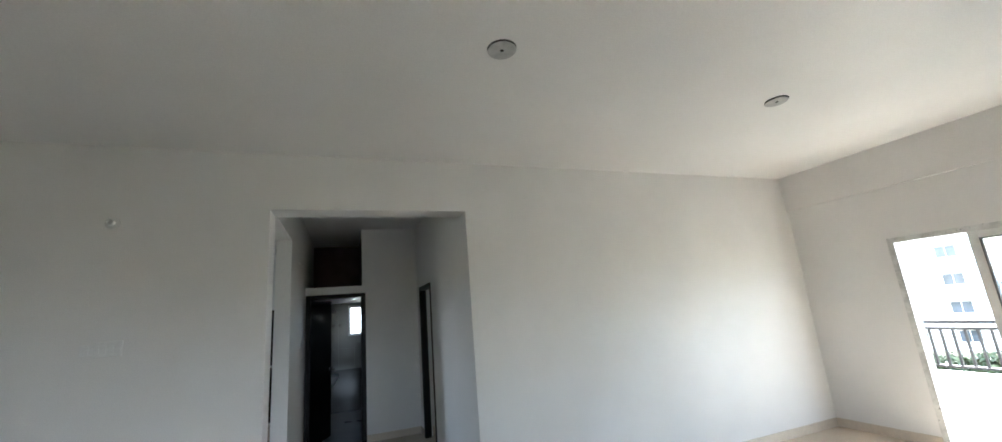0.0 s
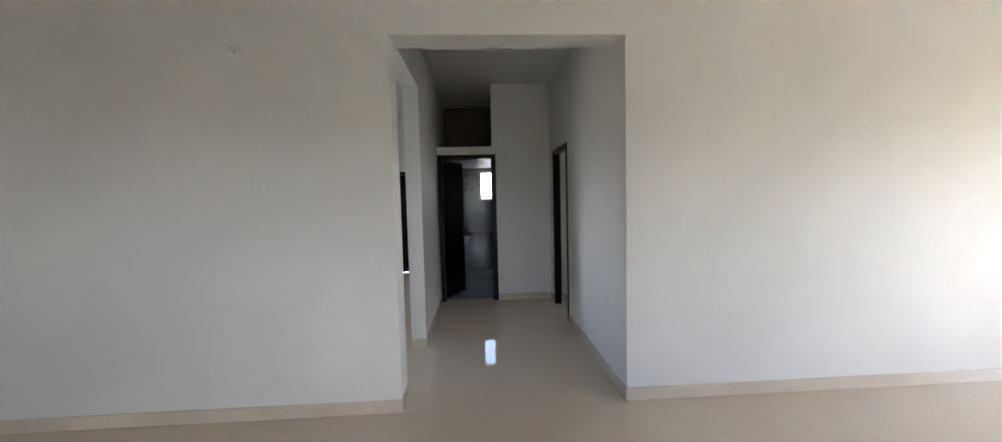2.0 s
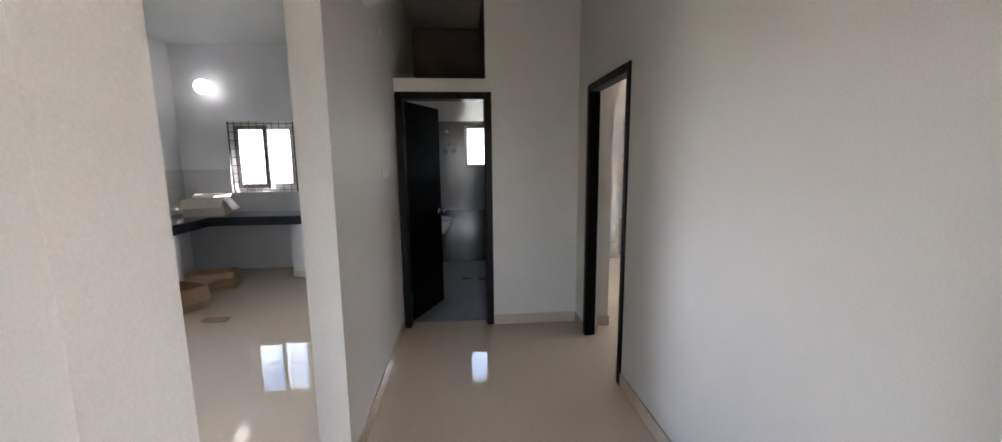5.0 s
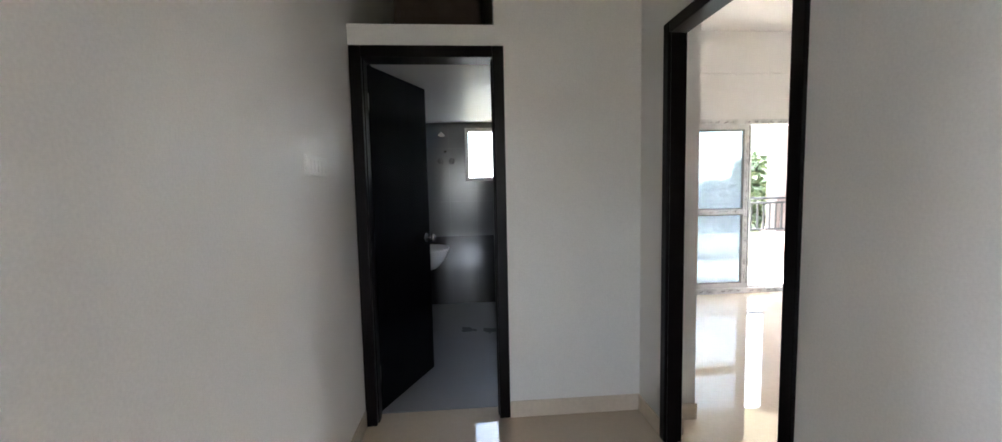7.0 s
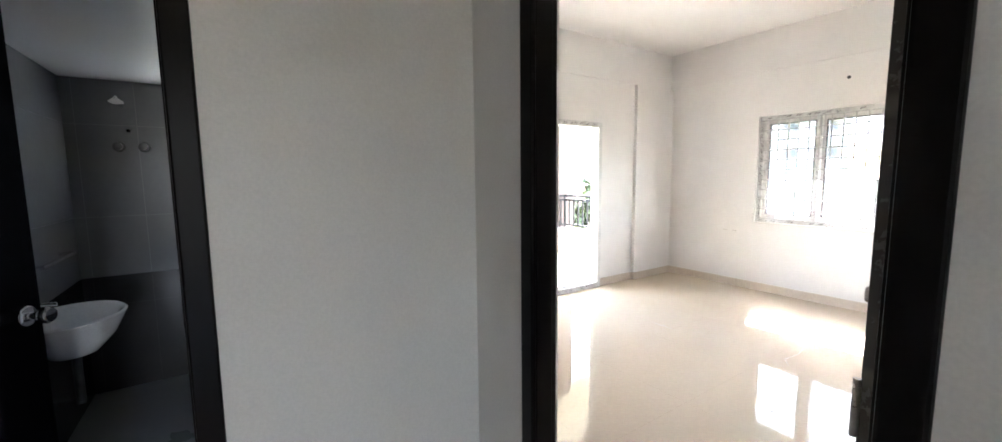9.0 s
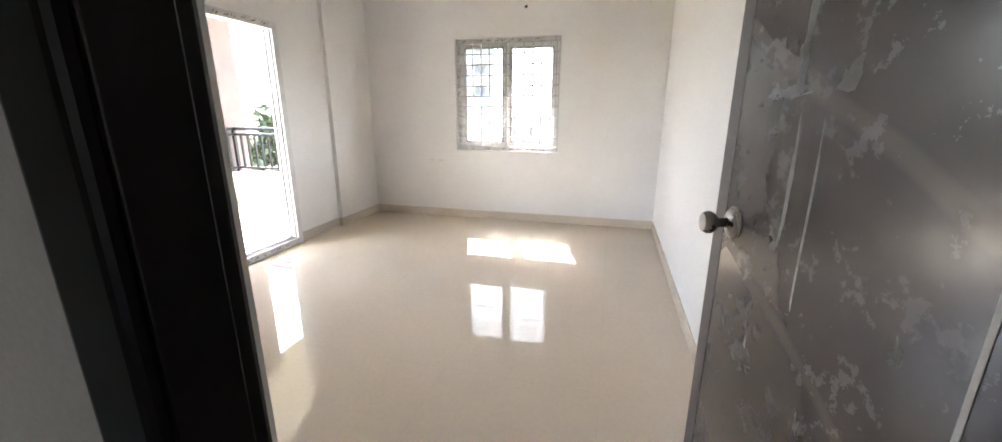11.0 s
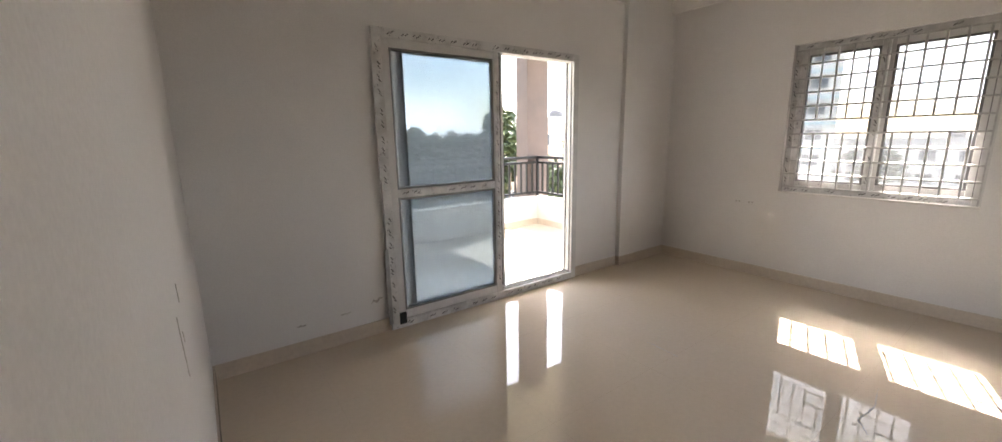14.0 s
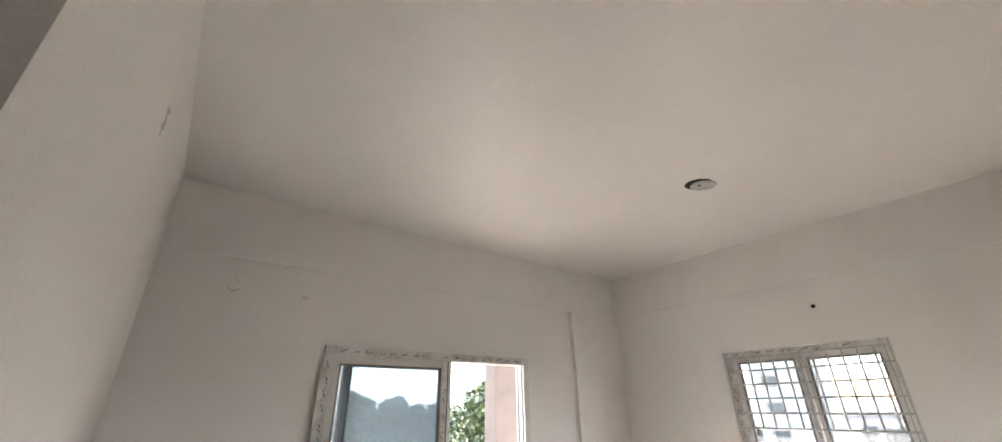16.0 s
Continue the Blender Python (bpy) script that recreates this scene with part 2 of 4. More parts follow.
def build_leaf(m, nodes, links, p):
    """Dark brown laminate under scratched glossy film, with slanting pale veins."""
    co = nodes.new("ShaderNodeTexCoord")
    mp = nodes.new("ShaderNodeMapping")
    mp.inputs["Rotation"].default_value = (0, radians(22), 0)
    links.new(co.outputs["Object"], mp.inputs["Vector"])
    wave = nodes.new("ShaderNodeTexWave")
    wave.wave_type, wave.bands_direction = "BANDS", "Z"
    wave.inputs["Scale"].default_value, wave.inputs["Distortion"].default_value = 0.75, 3.0
    wave.inputs["Detail"].default_value, wave.inputs["Detail Scale"].default_value = 3, 1.2
    links.new(mp.outputs["Vector"], wave.inputs["Vector"])
    vein = ramp_node(nodes, links, wave.outputs["Fac"], [(0.975, (0, 0, 0)), (0.998, (0.55, 0.55, 0.55))]).outputs["Color"]
    big = noise_node(nodes, links, 2.2, 6)
    base = ramp_node(nodes, links, big.outputs["Fac"], [(0.3, (0.048, 0.040, 0.036)), (0.7, (0.066, 0.055, 0.050))]).outputs["Color"]
    scr = noise_node(nodes, links, 16, 5, rough=0.75)
    mask = ramp_node(nodes, links, scr.outputs["Fac"], [(0.72, (0, 0, 0)), (0.80, (0.12, 0.12, 0.12))]).outputs["Color"]
    col = mix_node(nodes, links, vein, base, (0.14, 0.115, 0.10))
    col = mix_node(nodes, links, mask, col, (0.26, 0.24, 0.22))
    links.new(col, p.inputs["Base Color"])
    r = ramp_node(nodes, links, scr.outputs["Fac"], [(0.45, (0.20, 0.20, 0.20)), (0.75, (0.38, 0.38, 0.38))]).outputs["Color"]
    links.new(r, p.inputs["Roughness"])
    p.inputs["Coat Weight"].default_value = 0.35
    p.inputs["Coat Roughness"].default_value = 0.18
    links.new(bump_node(nodes, links, big.outputs["Fac"], 0.05, 0.002), p.inputs["Normal"])


BED_LEAF = material("filmed_brown_laminate", build_leaf)
LEAF_EDGE = surface("brown_edge_band", (0.085, 0.068, 0.060), (0.115, 0.092, 0.08), 4, 90, (0.45, 0.6), 0.08, 0.0005)
TAPE_TAN = surface("tan_masking_tape", (0.40, 0.31, 0.22), (0.48, 0.38, 0.28), 6, 90, (0.4, 0.55), 0.1, 0.0005)
INLAY = surface("pale_metal_inlay", (0.62, 0.61, 0.59), (0.72, 0.71, 0.69), 6, 90, (0.25, 0.35), 0.0)


def build_bulb(m, nodes, links, p):
    p.inputs["Base Color"].default_value = (0.9, 0.9, 0.9, 1)
    p.inputs["Emission Color"].default_value = (1.0, 0.98, 0.94, 1)
    p.inputs["Emission Strength"].default_value = 0.22


BULB = material("lit_bulb_glass", build_bulb)


# ---- builders ----
def add_box(bm, a, b, bevel=0.0):
    verts = bmesh.ops.create_cube(bm, size=1)["verts"]
    for v in verts:
        v.co = [a[i] + (v.co[i] + 0.5) * (b[i] - a[i]) for i in range(3)]
    if bevel:
        edges = list({e for v in verts for e in v.link_edges})
        bmesh.ops.bevel(bm, geom=edges, offset=bevel, segments=2, affect="EDGES", profile=0.6)
    return bm


def box_mesh(a, b, bevel=0.0):
    return add_box(bmesh.new(), a, b, bevel)


def add_cyl(bm, p, q, r1, r2=None, seg=16):
    p, q = Vector(p), Vector(q)
    d = q - p
    m = Matrix.Translation((p + q) / 2) @ d.to_track_quat("Z", "Y").to_matrix().to_4x4()
    bmesh.ops.create_cone(bm, cap_ends=True, segments=seg, radius1=r1, radius2=r1 if r2 is None else r2, depth=d.length, matrix=m)
    return bm


def lathe(profile, seg=28, m=Matrix()):
    """A turned body from (radius, height) pairs."""
    bm = bmesh.new()
    rings = []
    for r, z in profile:
        rings.append([bm.verts.new(m @ Vector((r * math.cos(2 * math.pi * i / seg), r * math.sin(2 * math.pi * i / seg), z))) for i in range(seg)])
    for lo, hi in zip(rings, rings[1:]):
        for i in range(seg):
            bm.faces.new((lo[i], lo[(i + 1) % seg], hi[(i + 1) % seg], hi[i]))
    bm.faces.new(list(reversed(rings[0])))
    bm.faces.new(rings[-1])
    return bm


def finish(name, bm, mat, smooth=False):
    bmesh.ops.recalc_face_normals(bm, faces=bm.faces)
    me = bpy.data.meshes.new(name)
    bm.to_mesh(me)
    bm.free()
    me.materials.append(mat)
    if smooth:
        for f in me.polygons:
            f.use_smooth = True
        me.set_sharp_from_angle(angle=radians(40))
    return me


def solid(name, bm, mat, label, category, kind="", group="", smooth=False):
    return tagged(new(name, finish(name, bm, mat, smooth)), label, category, group, kind)


def thing(name, m, label, category, group="", kind=""):
    ob = new(name)
    ob.empty_display_size = 0.05
    ob.matrix_world = m
    return tagged(ob, label, category, group, kind)


def part(name, bm, mat, parent, label="", smooth=False):
    """One mesh under a thing or a part, built in its parent's own axes."""
    ob = new(name, finish(name, bm, mat, smooth))
    ob.parent = parent
    if label:
        tagged(ob, label)
    return ob


def wall_mesh(axis, c0, c1, u0, u1, z0, z1, holes=()):
    """A wall between the planes c0 and c1 of an axis, u along it, with openings that go through."""
    us = sorted({u0, u1, *[h for a, b, _, _ in holes for h in (a, b)]})
    zs = sorted({z0, z1, *[h for _, _, a, b in holes for h in (a, b)]})
    full = {}
    for i in range(len(us) - 1):
        for k in range(len(zs) - 1):
            u, z = (us[i] + us[i + 1]) / 2, (zs[k] + zs[k + 1]) / 2
            full[i, k] = not any(a < u < b and c < z < d for a, b, c, d in holes)
    bm = bmesh.new()
    seen = {}

    def vert(c, u, z):
        key = (round(c, 5), round(u, 5), round(z, 5))
        if key not in seen:
            seen[key] = bm.verts.new((c, u, z) if axis == "x" else (u, c, z))
        return seen[key]

    for (i, k), filled in full.items():
        if not filled:
            continue
        ua, ub, za, zb = us[i], us[i + 1], zs[k], zs[k + 1]
        for c in (c0, c1):
            bm.faces.new([vert(c, ua, za), vert(c, ub, za), vert(c, ub, zb), vert(c, ua, zb)])
        for di, dk, quad in ((-1, 0, ((ua, za), (ua, zb))), (1, 0, ((ub, za), (ub, zb))), (0, -1, ((ua, za), (ub, za))), (0, 1, ((ua, zb), (ub, zb)))):
            if not full.get((i + di, k + dk)):
                (a, b), (c, d) = quad
                bm.faces.new([vert(c0, a, b), vert(c0, c, d), vert(c1, c, d), vert(c1, a, b)])
    return bm


def wall(name, label, axis, c0, c1, u0, u1, z0=0.0, z1=H, holes=(), mat=PAINT):
    return solid(name, wall_mesh(axis, c0, c1, u0, u1, z0, z1, holes), mat, label, "wall", "structure")


# ---- structure ----
DOOR_BED = (1.896, 2.776, 0.0, 2.13)
BAL = (1.354, 3.256, 0.0, 2.095)
WIN = (3.022, 4.268, 0.844, 2.122)
LIV = (-2.95, -0.97, 0.0, 2.10)
# Two unseen openings, added to let more daylight into living room and passage.
ADDED_SOUTH_HOLE = (-1.5, -0.3, 0.95, 2.15)
ADDED_WEST_HOLE = (0.5, 1.5, 0.95, 2.05)
BATH_DOOR = (PASS_W, -0.782, 0.0, 2.12)
LOFT = (PASS_W, -0.830, 2.232, H)
K_WIN = (-4.30, -3.40, 1.115, 2.095)
K_DOOR = (-3.06, -2.26, 0.0, 2.05)
B_WIN = (-1.015, -0.515, 1.43, 2.03)

solid("floor", box_mesh((WEST_L - 0.2, SOUTH_L - 0.2, -0.12), (EAST_B + 0.2, BACK + 0.15, 0.0)), FLOOR_TILE, "polished cream vitrified tile floor with faint joints", "floor", "structure")
wall("wall_living_north", "off-white painted wall with a wide passage opening", "y", 0.0, 0.26, WEST_L, EAST_L, holes=[(-1.64, 0.0, 0.0, 2.63)])
wall("wall_living_east", "off-white painted wall with a balcony door opening", "x", EAST_L, EAST_L + 0.2, SOUTH_L, 0.2, holes=[LIV])
wall("wall_living_west", "plain off-white painted living room wall", "x", WEST_L - 0.2, WEST_L, SOUTH_L, 0.2)
# Pierced by the added south opening, out of view.
wall("wall_living_south", "plain off-white painted living room wall", "y", SOUTH_L - 0.2, SOUTH_L, WEST_L - 0.2, EAST_L + 0.2, holes=[ADDED_SOUTH_HOLE])
wall("wall_passage_east", "off-white painted passage wall with a door opening", "x", 0.0, 0.115, 0.26, 2.92, holes=[DOOR_BED])
wall("wall_bedroom_west", "off-white painted wall between bedroom and bathroom", "x", 0.0, WEST_B, 2.92, NORTH_B + 0.15)
wall("wall_passage_west", "off-white painted wall beside the open kitchen side", "x", PASS_W - 0.15, PASS_W, 1.26, BACK)
solid("beam_passage", box_mesh((PASS_W - 0.15, 0.26, 2.615), (PASS_W, 1.26, H)), PAINT, "off-white painted beam over the kitchen opening", "beam", "structure")
wall("wall_passage_end", "off-white painted end wall with a door and an open loft", "y", PASS_N, PASS_N + 0.12, PASS_W, 0.0, holes=[BATH_DOOR, LOFT])
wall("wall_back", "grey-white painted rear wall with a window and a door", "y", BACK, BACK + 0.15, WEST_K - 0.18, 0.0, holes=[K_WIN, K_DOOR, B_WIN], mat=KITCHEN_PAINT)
# Pierced by the added west opening, out of view.
wall("wall_kitchen_west", "grey-white painted kitchen side wall", "x", WEST_K - 0.18, WEST_K, 0.26, BACK, holes=[ADDED_WEST_HOLE], mat=KITCHEN_PAINT)
wall("wall_bedroom_north", "off-white painted wall with a balcony door opening", "y", NORTH_B, NORTH_B + 0.15, WEST_B, EAST_B, holes=[BAL])
wall("wall_bedroom_east", "off-white painted wall with a grilled window opening", "x", EAST_B, EAST_B + 0.2, SOUTH_B - 0.15, NORTH_B + 0.15, holes=[WIN])
wall("wall_bedroom_south", "plain off-white painted bedroom wall", "y", SOUTH_B - 0.15, SOUTH_B, 0.115, EAST_B)
solid("column_bedroom", box_mesh((3.90, 5.430, 0.0), (EAST_B, NORTH_B, 2.63)), PAINT, "off-white painted shallow column in the bedroom corner", "column", "structure")
solid("beam_bedroom_north", box_mesh((WEST_B, 5.467, 2.63), (EAST_B, NORTH_B, H)), PAINT, "off-white painted shallow beam above the balcony door", "beam", "structure")
solid("beam_bedroom_east", box_mesh((EAST_B - 0.012, SOUTH_B, 2.64), (EAST_B, 5.467, H)), PAINT, "off-white painted shallow beam above the window", "beam", "structure")
solid("beam_living_east", box_mesh((EAST_L - 0.03, SOUTH_L, 2.65), (EAST_L, 0.0, H)), PAINT, "off-white painted shallow beam above the balcony door", "beam", "structure")

solid("ceiling_living", box_mesh((WEST_L - 0.2, SOUTH_L - 0.2, H), (EAST_L + 0.2, 0.26, H + 0.12)), CEILING_PAINT, "smooth white painted living room ceiling", "ceiling", "structure")
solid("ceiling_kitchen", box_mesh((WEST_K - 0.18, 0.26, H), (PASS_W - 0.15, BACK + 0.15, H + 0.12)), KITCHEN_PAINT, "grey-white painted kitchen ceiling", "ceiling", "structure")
solid("ceiling_passage", box_mesh((PASS_W - 0.15, 0.26, H), (0.1, PASS_N + 0.12, H + 0.12)), CEILING_PAINT, "white painted passage ceiling", "ceiling", "structure")
solid("ceiling_bedroom", box_mesh((0.1, SOUTH_B - 0.15, H), (EAST_B + 0.2, NORTH_B + 0.15, H + 0.12)), CEILING_PAINT, "smooth white painted bedroom ceiling", "ceiling", "structure")
# loft over the bathroom
solid("loft_slab", box_mesh((PASS_W, PASS_N + 0.12, 2.09), (0.0, BACK, 2.226)), CEILING_PAINT, "white plastered slab over the bathroom", "slab", "structure")
# Back, side and floor carry the recess's shade as colour.
solid("loft_back", box_mesh((PASS_W, 4.65, 2.226), (-0.72, 4.75, H)), LOFT_SHADE_PAINT, "rough dark brown loft back with the recess shade in its colour", "wall", "structure")
solid("loft_side", box_mesh((-0.82, PASS_N + 0.12, 2.226), (-0.72, 4.65, H)), LOFT_SHADE_PAINT, "rough loft side with the recess shade painted in dark", "wall", "structure")
solid("loft_floor", box_mesh((PASS_W, PASS_N + 0.12, 2.226), (-0.82, 4.65, 2.232)), LOFT_SHADE_PAINT, "rough loft floor with the recess shade painted in dark", "floor", "structure")
solid("loft_ceiling", box_mesh((PASS_W, PASS_N + 0.12, H), (-0.72, 4.75, H + 0.1)), CEILING_PAINT, "white painted ceiling over the loft", "ceiling", "structure")

# bathroom lining
BX0, BX1, BY0 = PASS_W + 0.06, -0.012, PASS_N + 0.12
solid("bath_floor", box_mesh((PASS_W, BY0, 0.0), (0.0, BACK, 0.006)), BATH_FLOOR_TILE, "matt grey bathroom floor tiles", "floor", "structure")
for z0, z1, mat, word in ((0.006, 0.80, BATH_TILE_DARK, "dark"), (0.80, 2.09, BATH_TILE_GREY, "grey")):
    holes = [(B_WIN[0], B_WIN[1], B_WIN[2], B_WIN[3])] if z1 > 1 else []
    solid("bath_tiles_north", wall_mesh("y", BACK - 0.012, BACK, PASS_W, 0.0, z0, z1, holes), mat, "glazed %s bathroom wall tiles" % word, "wall tiles", "structure")
    solid("bath_tiles_west", box_mesh((PASS_W, BY0, z0), (BX0, BACK - 0.012, z1)), mat, "glazed %s bathroom wall tiles" % word, "wall tiles", "structure")
    solid("bath_tiles_east", box_mesh((BX1, BY0, z0), (0.0, BACK - 0.012, z1)), mat, "glazed %s bathroom wall tiles" % word, "wall tiles", "structure")

# kitchen splash tiles
solid("splash_tiles_back", wall_mesh("y", BACK - 0.010, BACK, WEST_K + 0.010, K_DOOR[0], 0.84, 1.44, [(K_WIN[0], K_WIN[1], K_WIN[2], 1.44)]), SPLASH_TILE, "grey glazed tiles above the kitchen counter", "wall tiles", "structure")
solid("splash_tiles_side", box_mesh((WEST_K, 1.6, 0.84), (WEST_K + 0.010, BACK, 1.44)), SPLASH_TILE_SIDE, "pale glazed tiles above the kitchen counter", "wall tiles", "structure")

# skirting, laid in lengths
SK, ST = 0.095, 0.010


def skirting(a, b):
    solid("baseboard", box_mesh((min(a[0], b[0]), min(a[1], b[1]), 0.0), (max(a[0], b[0]), max(a[1], b[1]), SK), 0.002), SKIRTING, "cream tile skirting along the wall foot", "skirting", "structure")


skirting((WEST_L, -ST), (-1.64, 0))
skirting((0.0, -ST), (EAST_L, 0))
skirting((-1.64, 0.0), (-1.64 + ST, 0.26))
skirting((-ST, -ST), (0, DOOR_BED[0]))
skirting((-ST, DOOR_BED[1]), (0, PASS_N))
skirting((-0.782, PASS_N - ST), (-ST, PASS_N))
skirting((PASS_W, 1.26), (PASS_W + ST, PASS_N))
skirting((PASS_W - 0.15, 1.26 - ST), (PASS_W + ST, 1.26))
skirting((EAST_L - ST, LIV[1]), (EAST_L, -ST))
skirting((EAST_L - ST, SOUTH_L), (EAST_L, LIV[0]))
skirting((WEST_B, 2.92 - ST), (WEST_B + ST, NORTH_B))
skirting((0.115 + ST, 2.92 - ST), (WEST_B, 2.92))
skirting((0.115, DOOR_BED[1]), (0.115 + ST, 2.92))
skirting((WEST_B + ST, NORTH_B - ST), (BAL[0], NORTH_B))
skirting((BAL[1], NORTH_B - ST), (3.90, NORTH_B))
skirting((3.90 - ST, 5.430 - ST), (EAST_B, 5.430))
skirting((3.90 - ST, 5.430), (3.90, NORTH_B - ST))
skirting((EAST_B - ST, SOUTH_B), (EAST_B, 5.430 - ST))
skirting((0.12, SOUTH_B), (EAST_B - ST, SOUTH_B + ST))

# ---- light through the openings ----
portal("living_door_light", (EAST_L + 0.19, -2.0, 1.05), (-1, 0, 0), 1.7, 1.9)
portal("balcony_door_light", (2.3, NORTH_B + 0.14, 1.05), (0, -1, 0), 1.8, 2.0)
portal("bedroom_window_light", (EAST_B + 0.19, 3.65, 1.47), (-1, 0, 0), 1.1, 1.1)
portal("kitchen_window_light", (-3.88, BACK + 0.14, 1.6), (0, -1, 0), 0.8, 0.9)
portal("bath_window_light", (-0.72, BACK + 0.14, 1.74), (0, -1, 0), 0.4, 0.5)
# Portals of the two added, unseen openings.
portal("added_south_opening_light", (-0.9, SOUTH_L - 0.19, 1.55), (0, 1, 0), 1.2, 1.2)
portal("added_west_opening_light", (WEST_K - 0.17, 1.0, 1.5), (1, 0, 0), 1.0, 1.1)


# ---- doors ----
def door_frame(parent, u0, u1, z1, c0, c1, width, axis):
    """Two jambs and a head with a rebate, along u and through the wall from c0 to c1."""
    def put(a, b):
        (ua, ca, za), (ub, cb, zb) = a, b
        return ((ca, ua, za), (cb, ub, zb)) if axis == "x" else ((ua, ca, za), (ub, cb, zb))
    for ua, ub in ((u0, u0 + width), (u1 - width, u1)):
        part("jamb", box_mesh(*put((ua, c0, 0.0), (ub, c1, z1)), 0.006), FRAME_WOOD, parent)
    part("head", box_mesh(*put((u0 + width, c0, z1 - width), (u1 - width, c1, z1)), 0.006), FRAME_WOOD, parent)
    mid = c0 + (c1 - c0) * 0.45
    for ua, ub in ((u0 + width, u0 + width + 0.006), (u1 - width - 0.006, u1 - width)):
        part("stop", box_mesh(*put((ua, mid - 0.03, 0.0), (ub, mid + 0.03, z1 - width)), 0.002), FRAME_WOOD, parent)


door_1 = thing("door_1", pose(0, 0, 0), "dark painted bathroom door standing half open inwards", "door", kind="structure")
door_frame(door_1, PASS_W + 0.004, -0.782, 2.12, PASS_N - 0.012, PASS_N + 0.135, 0.062, "y")


def knob_bm(m):
    return lathe([(0.031, 0.0), (0.033, 0.004), (0.029, 0.008), (0.012, 0.012), (0.011, 0.034), (0.020, 0.040), (0.027, 0.050), (0.028, 0.060), (0.022, 0.070), (0.008, 0.073)], 24, m)


def rose_bm(m):
    return lathe([(0.040, 0.0), (0.041, 0.002), (0.037, 0.006), (0.014, 0.007)], 28, m)


bath_leaf = part("door_leaf", box_mesh((0, 0, 0.01), (0.65, 0.034, 2.06), 0.003), BATH_LEAF, door_1, "near-black laminate door leaf")
bath_leaf.matrix_local = pose(PASS_W + 0.066, PASS_N + 0.136, 0, 0, 0, 66)
part("knob", knob_bm(pose(0.595, -0.002, 1.0, 90, 0, 0)), CHROME, bath_leaf, "chrome door knob", True)
part("knob", knob_bm(pose(0.595, 0.036, 1.065, -90, 0, 0)), CHROME, bath_leaf, "chrome door knob", True)
for z in (0.25, 1.05, 1.85):
    part("hinge", add_cyl(bmesh.new(), (-0.004, 0.002, z - 0.05), (-0.004, 0.002, z + 0.05), 0.006), CHROME, bath_leaf, "steel butt hinge", True)

door_2 = thing("door_2", pose(0, 0, 0), "brown film-wrapped bedroom door standing open inwards", "door", kind="structure")
door_frame(door_2, DOOR_BED[0], DOOR_BED[1], 2.13, -0.012, 0.084, 0.056, "x")
SMEAR = surface("dried_plaster_smear", (0.46, 0.45, 0.43), (0.62, 0.61, 0.59), 30, 120, (0.7, 0.85), 0.3, 0.0008)
LEAF_W = 0.90
bed_leaf = part("door_leaf", box_mesh((0, 0, 0.012), (LEAF_W, 0.036, 2.055), 0.002), BED_LEAF, door_2, "scratched glossy brown laminate leaf with slanting veins")
bed_leaf.matrix_local = pose(0.115, 1.962, 0, 0, 0, 9.0)
part("edge_band", box_mesh((LEAF_W, 0.001, 0.012), (LEAF_W + 0.003, 0.035, 2.055)), LEAF_EDGE, bed_leaf, "matt brown edge band")
part("edge_lipping", box_mesh((LEAF_W - 0.056, 0.036, 0.012), (LEAF_W, 0.0372, 2.055)), LEAF_EDGE, bed_leaf, "matt brown bare lipping beside the film")
part("inlay_strip", box_mesh((0.203, 0.036, 0.012), (0.211, 0.0372, 2.055)), INLAY, bed_leaf, "thin pale metal inlay strip")
part("tape_strip", box_mesh((0.020, 0.036, 0.012), (0.045, 0.0368, 2.055)), TAPE_TAN, bed_leaf, "tan masking tape strip")
for sx, sz, w, h in ((0.62, 1.44, 0.022, 0.17), (0.655, 1.36, 0.10, 0.016), (0.50, 1.38, 0.035, 0.045), (0.60, 1.20, 0.010, 0.22), (0.53, 1.13, 0.006, 0.30), (0.66, 0.86, 0.008, 0.10), (0.45, 0.78, 0.012, 0.03), (0.30, 1.02, 0.010, 0.025)):
    smear = bmesh.new()
    bmesh.ops.create_grid(smear, x_segments=6, y_segments=6, size=0.5)
    for v in smear.verts:
        k = noise.noise(Vector((v.co.x * 3 + sx * 40, v.co.y * 3, sz * 17)))
        v.co = (sx + v.co.x * w * (1 + k), 0.0364, sz + v.co.y * h * (1 + k * 0.6) + k * 0.02)
    bmesh.ops.solidify(smear, geom=smear.faces[:], thickness=0.0006)
    part("paint_smear", smear, SMEAR, bed_leaf, "dried grey plaster smear")
rose = part("rose", rose_bm(pose(LEAF_W - 0.105, 0.036, 1.065, -90, 0, 0)), STEEL_DULL, bed_leaf, "dull steel knob rose", True)
part("knob", knob_bm(pose(LEAF_W - 0.105, 0.040, 1.065, -90, 0, 0)), STEEL_DULL, bed_leaf, "dull steel door knob", True)
part("knob", knob_bm(pose(LEAF_W - 0.105, -0.002, 1.065, 90, 0, 0)), STEEL_DULL, bed_leaf, "dull steel door knob", True)
for z in (0.25, 1.05, 1.85):
    part("hinge", add_cyl(bmesh.new(), (-0.004, 0.040, z - 0.05), (-0.004, 0.040, z + 0.05), 0.006), STEEL_DULL, bed_leaf, "steel butt hinge", True)

door_3 = thing("door_3", pose(0, 0, 0), "dark brown closed utility door in the kitchen", "door", kind="structure")
door_frame(door_3, K_DOOR[0], K_DOOR[1], K_DOOR[3], BACK - 0.02, BACK + 0.13, 0.06, "y")
